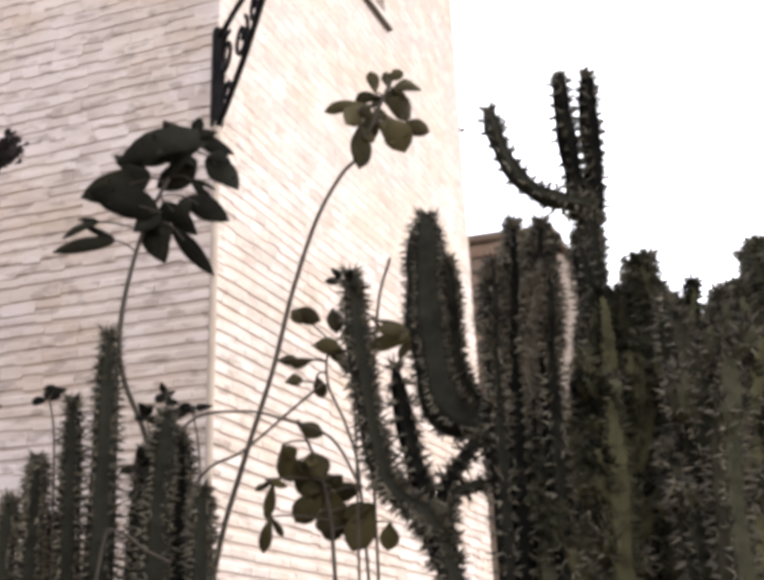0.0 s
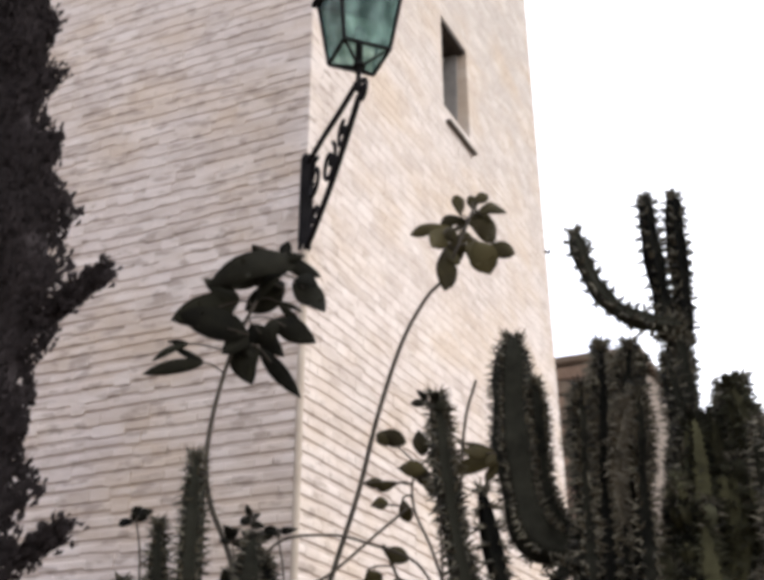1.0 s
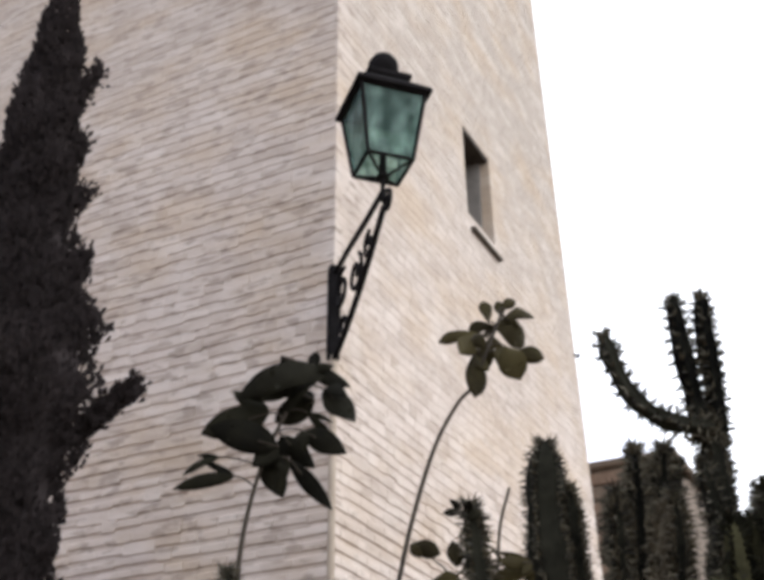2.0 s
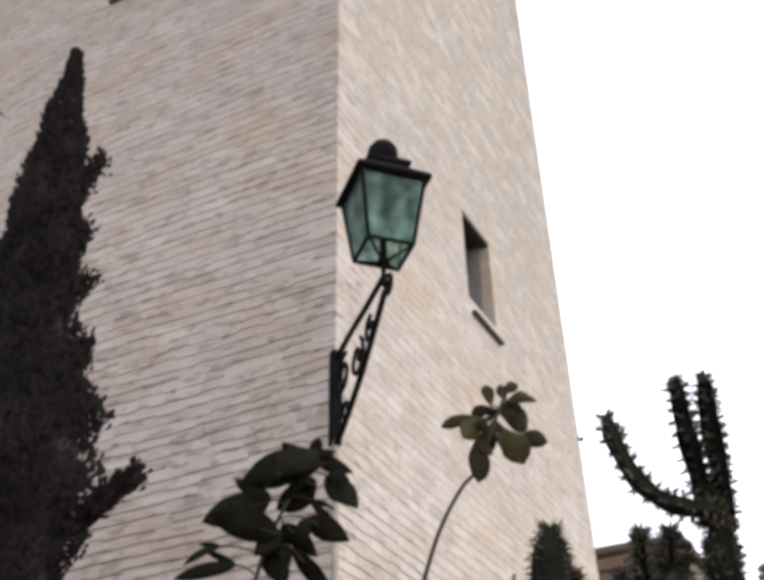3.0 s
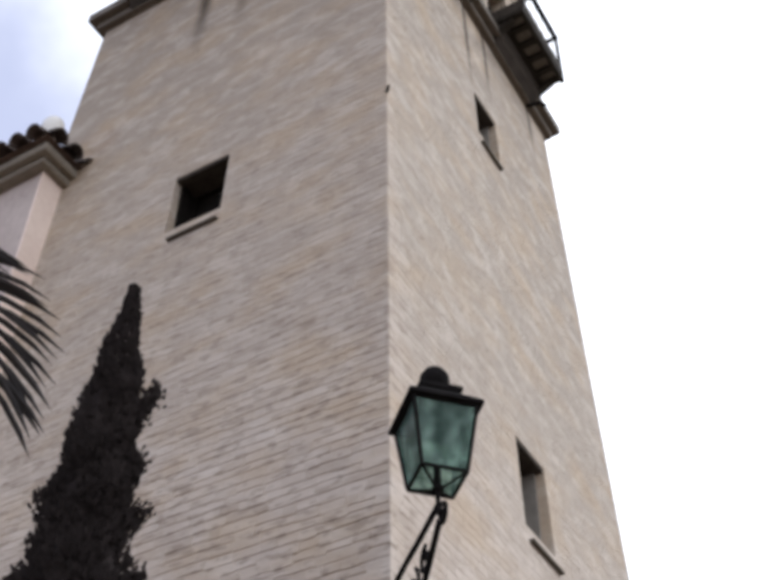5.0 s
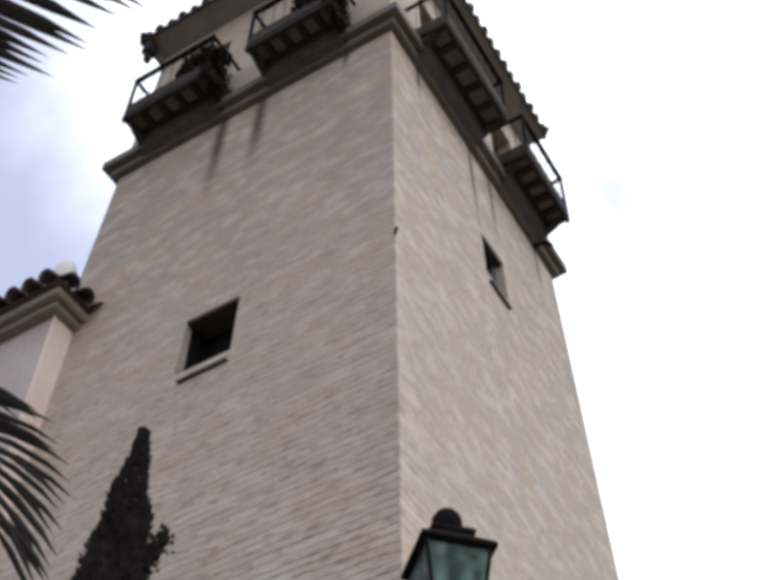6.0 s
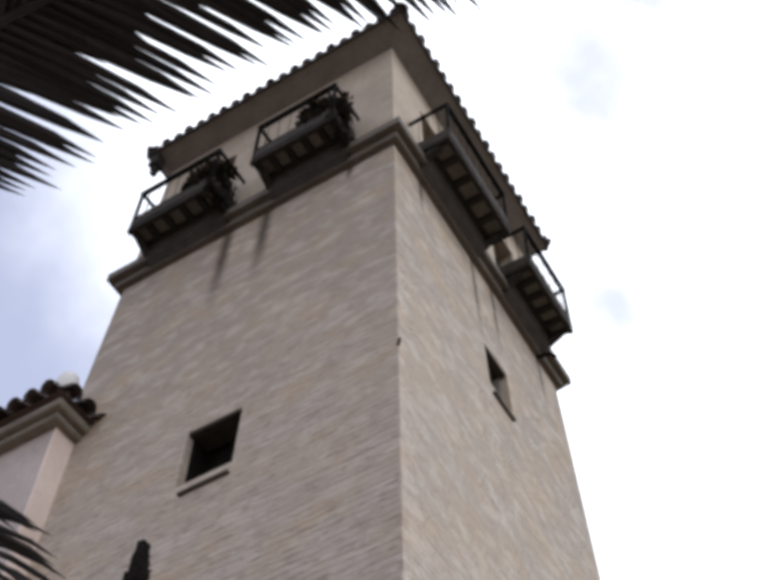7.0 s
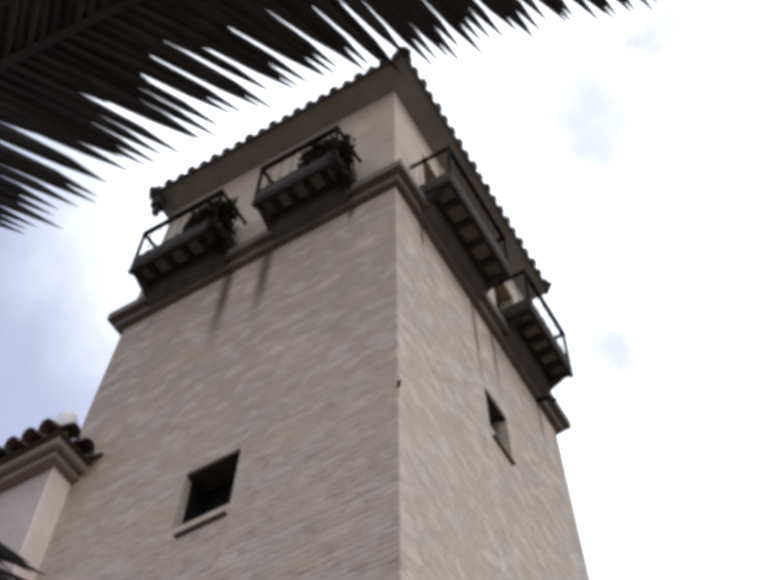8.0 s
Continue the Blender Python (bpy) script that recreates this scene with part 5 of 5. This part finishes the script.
def brick_shape(half, high, proud, wob, c=0.017):
    e = 0.001
    return ([(-half, -0.012, -high), (half, -0.012, -high), (half, -0.012, high), (-half, -0.012, high),
             (-half + e, proud, -high + c), (half - e, proud * wob[4], -high + c + wob[2]),
             (half - e, proud, high - c - wob[3]), (-half + e, proud * wob[5], high - c + wob[0])],
            [(4, 5, 6, 7), (0, 1, 5, 4), (1, 2, 6, 5), (2, 3, 7, 6), (3, 0, 4, 7)])


variants = []
for k in range(12):
    half = 0.045 + 0.0062 * k
    v, f = brick_shape(half, 0.0383 if k == 4 else 0.0355, 0.0095 + 0.0008 * (k % 3), [0.0025 * math.sin(k * 3 + j * 1.7) for j in range(4)] + [0.95 + 0.02 * (k % 4), 1.03])
    me = bpy.data.meshes.new("brick")
    me.from_pydata(v, [], f)
    me.materials.append(M_PIECE)
    variants.append((half, me))
o_tower = base_of[tower]
for face, (o, u, n, w) in FACES.items():
    joined = Shape()
    turn3 = Matrix((u, n, Z)).transposed()
    if turn3.determinant() < 0:
        turn3 = Matrix((-u, n, Z)).transposed()
    z, row = LOWEST + COURSE / 2, 0
    while z + COURSE / 2 < 14.40:
        s, end = inset(z) - 0.006, w - inset(z) + 0.006
        wave = 0.006 * math.sin(row * 1.7)
        while s < end - 0.05:
            k = rng.randrange(12)
            half = variants[k][0]
            stop = min(s + 2 * half + 0.003, end)
            if end - stop < 0.07:
                stop = end
            hole = near_hole(face, s, stop, z - 0.02, z + 0.02)
            nxt = stop
            if hole:
                if s < hole[0] - 0.05:
                    stop = nxt = hole[0]
                else:
                    s = hole[1]
                    continue
            mid = (s + stop) / 2
            near = face in ("left", "right") and s < 1.0 and 2.0 < z < 3.8 and abs(stop - s - 2 * half - 0.003) < 0.004
            if near:
                ob = new("brick", variants[k][1])
                ob.parent = tower
                p = on(face, mid, z + rng.uniform(-0.003, 0.003)) - o_tower
                ob.matrix_local = Matrix.Translation(p) @ (turn3 @ Euler((0, rng.uniform(-0.015, 0.015), 0)).to_matrix()).to_4x4()
            else:
                fade_from, fade_over = (2.9, 2.3) if face == "right" else (3.6, 5.4)
                raked = min(1.0, max(0.13 if face == "right" else 0.22, 1.0 - (z - fade_from) / fade_over))
                loose = min(1.0, max(0.0, (z - 3.2) / 2.0))
                hh = 0.0355 + 0.001 * (1 - raked) + rng.uniform(-0.006, 0.004) * (0.22 + 0.4 * loose)
                shut = rng.random() < 0.26 + 0.20 * loose
                if shut:
                    hh = 0.0385 + rng.uniform(-0.0015, 0.001)
                rough = 0.002 + 0.003 * loose * raked
                swell = noise.noise(Vector((mid * 0.9, row * 3.7, 5.0)))
                proud = 0.0012 + 0.0005 * rng.random() + raked * (0.0085 + 0.0035 * swell + 0.0036 * rng.random())
                v, f = brick_shape((stop - s) / 2 - 0.0003, hh, proud, [rng.uniform(-rough, rough) for _ in range(4)] + [rng.uniform(0.96, 1.04), rng.uniform(0.96, 1.04)],
                                   0.004 if shut else 0.006 + 0.012 * raked)
                zc = z + wave * 0.6 + rng.uniform(-0.0032, 0.0032) + 0.010 * math.sin(mid * 2.3 + row * 0.13)
                base = on(face, mid, zc)
                k0 = len(joined.v)
                joined.v += [tuple(base + u * a + n * b + Z * c) for a, b, c in v]
                joined.f += [tuple(i + k0 for i in q) for q in f]
            s = nxt
        z += COURSE
        row += 1
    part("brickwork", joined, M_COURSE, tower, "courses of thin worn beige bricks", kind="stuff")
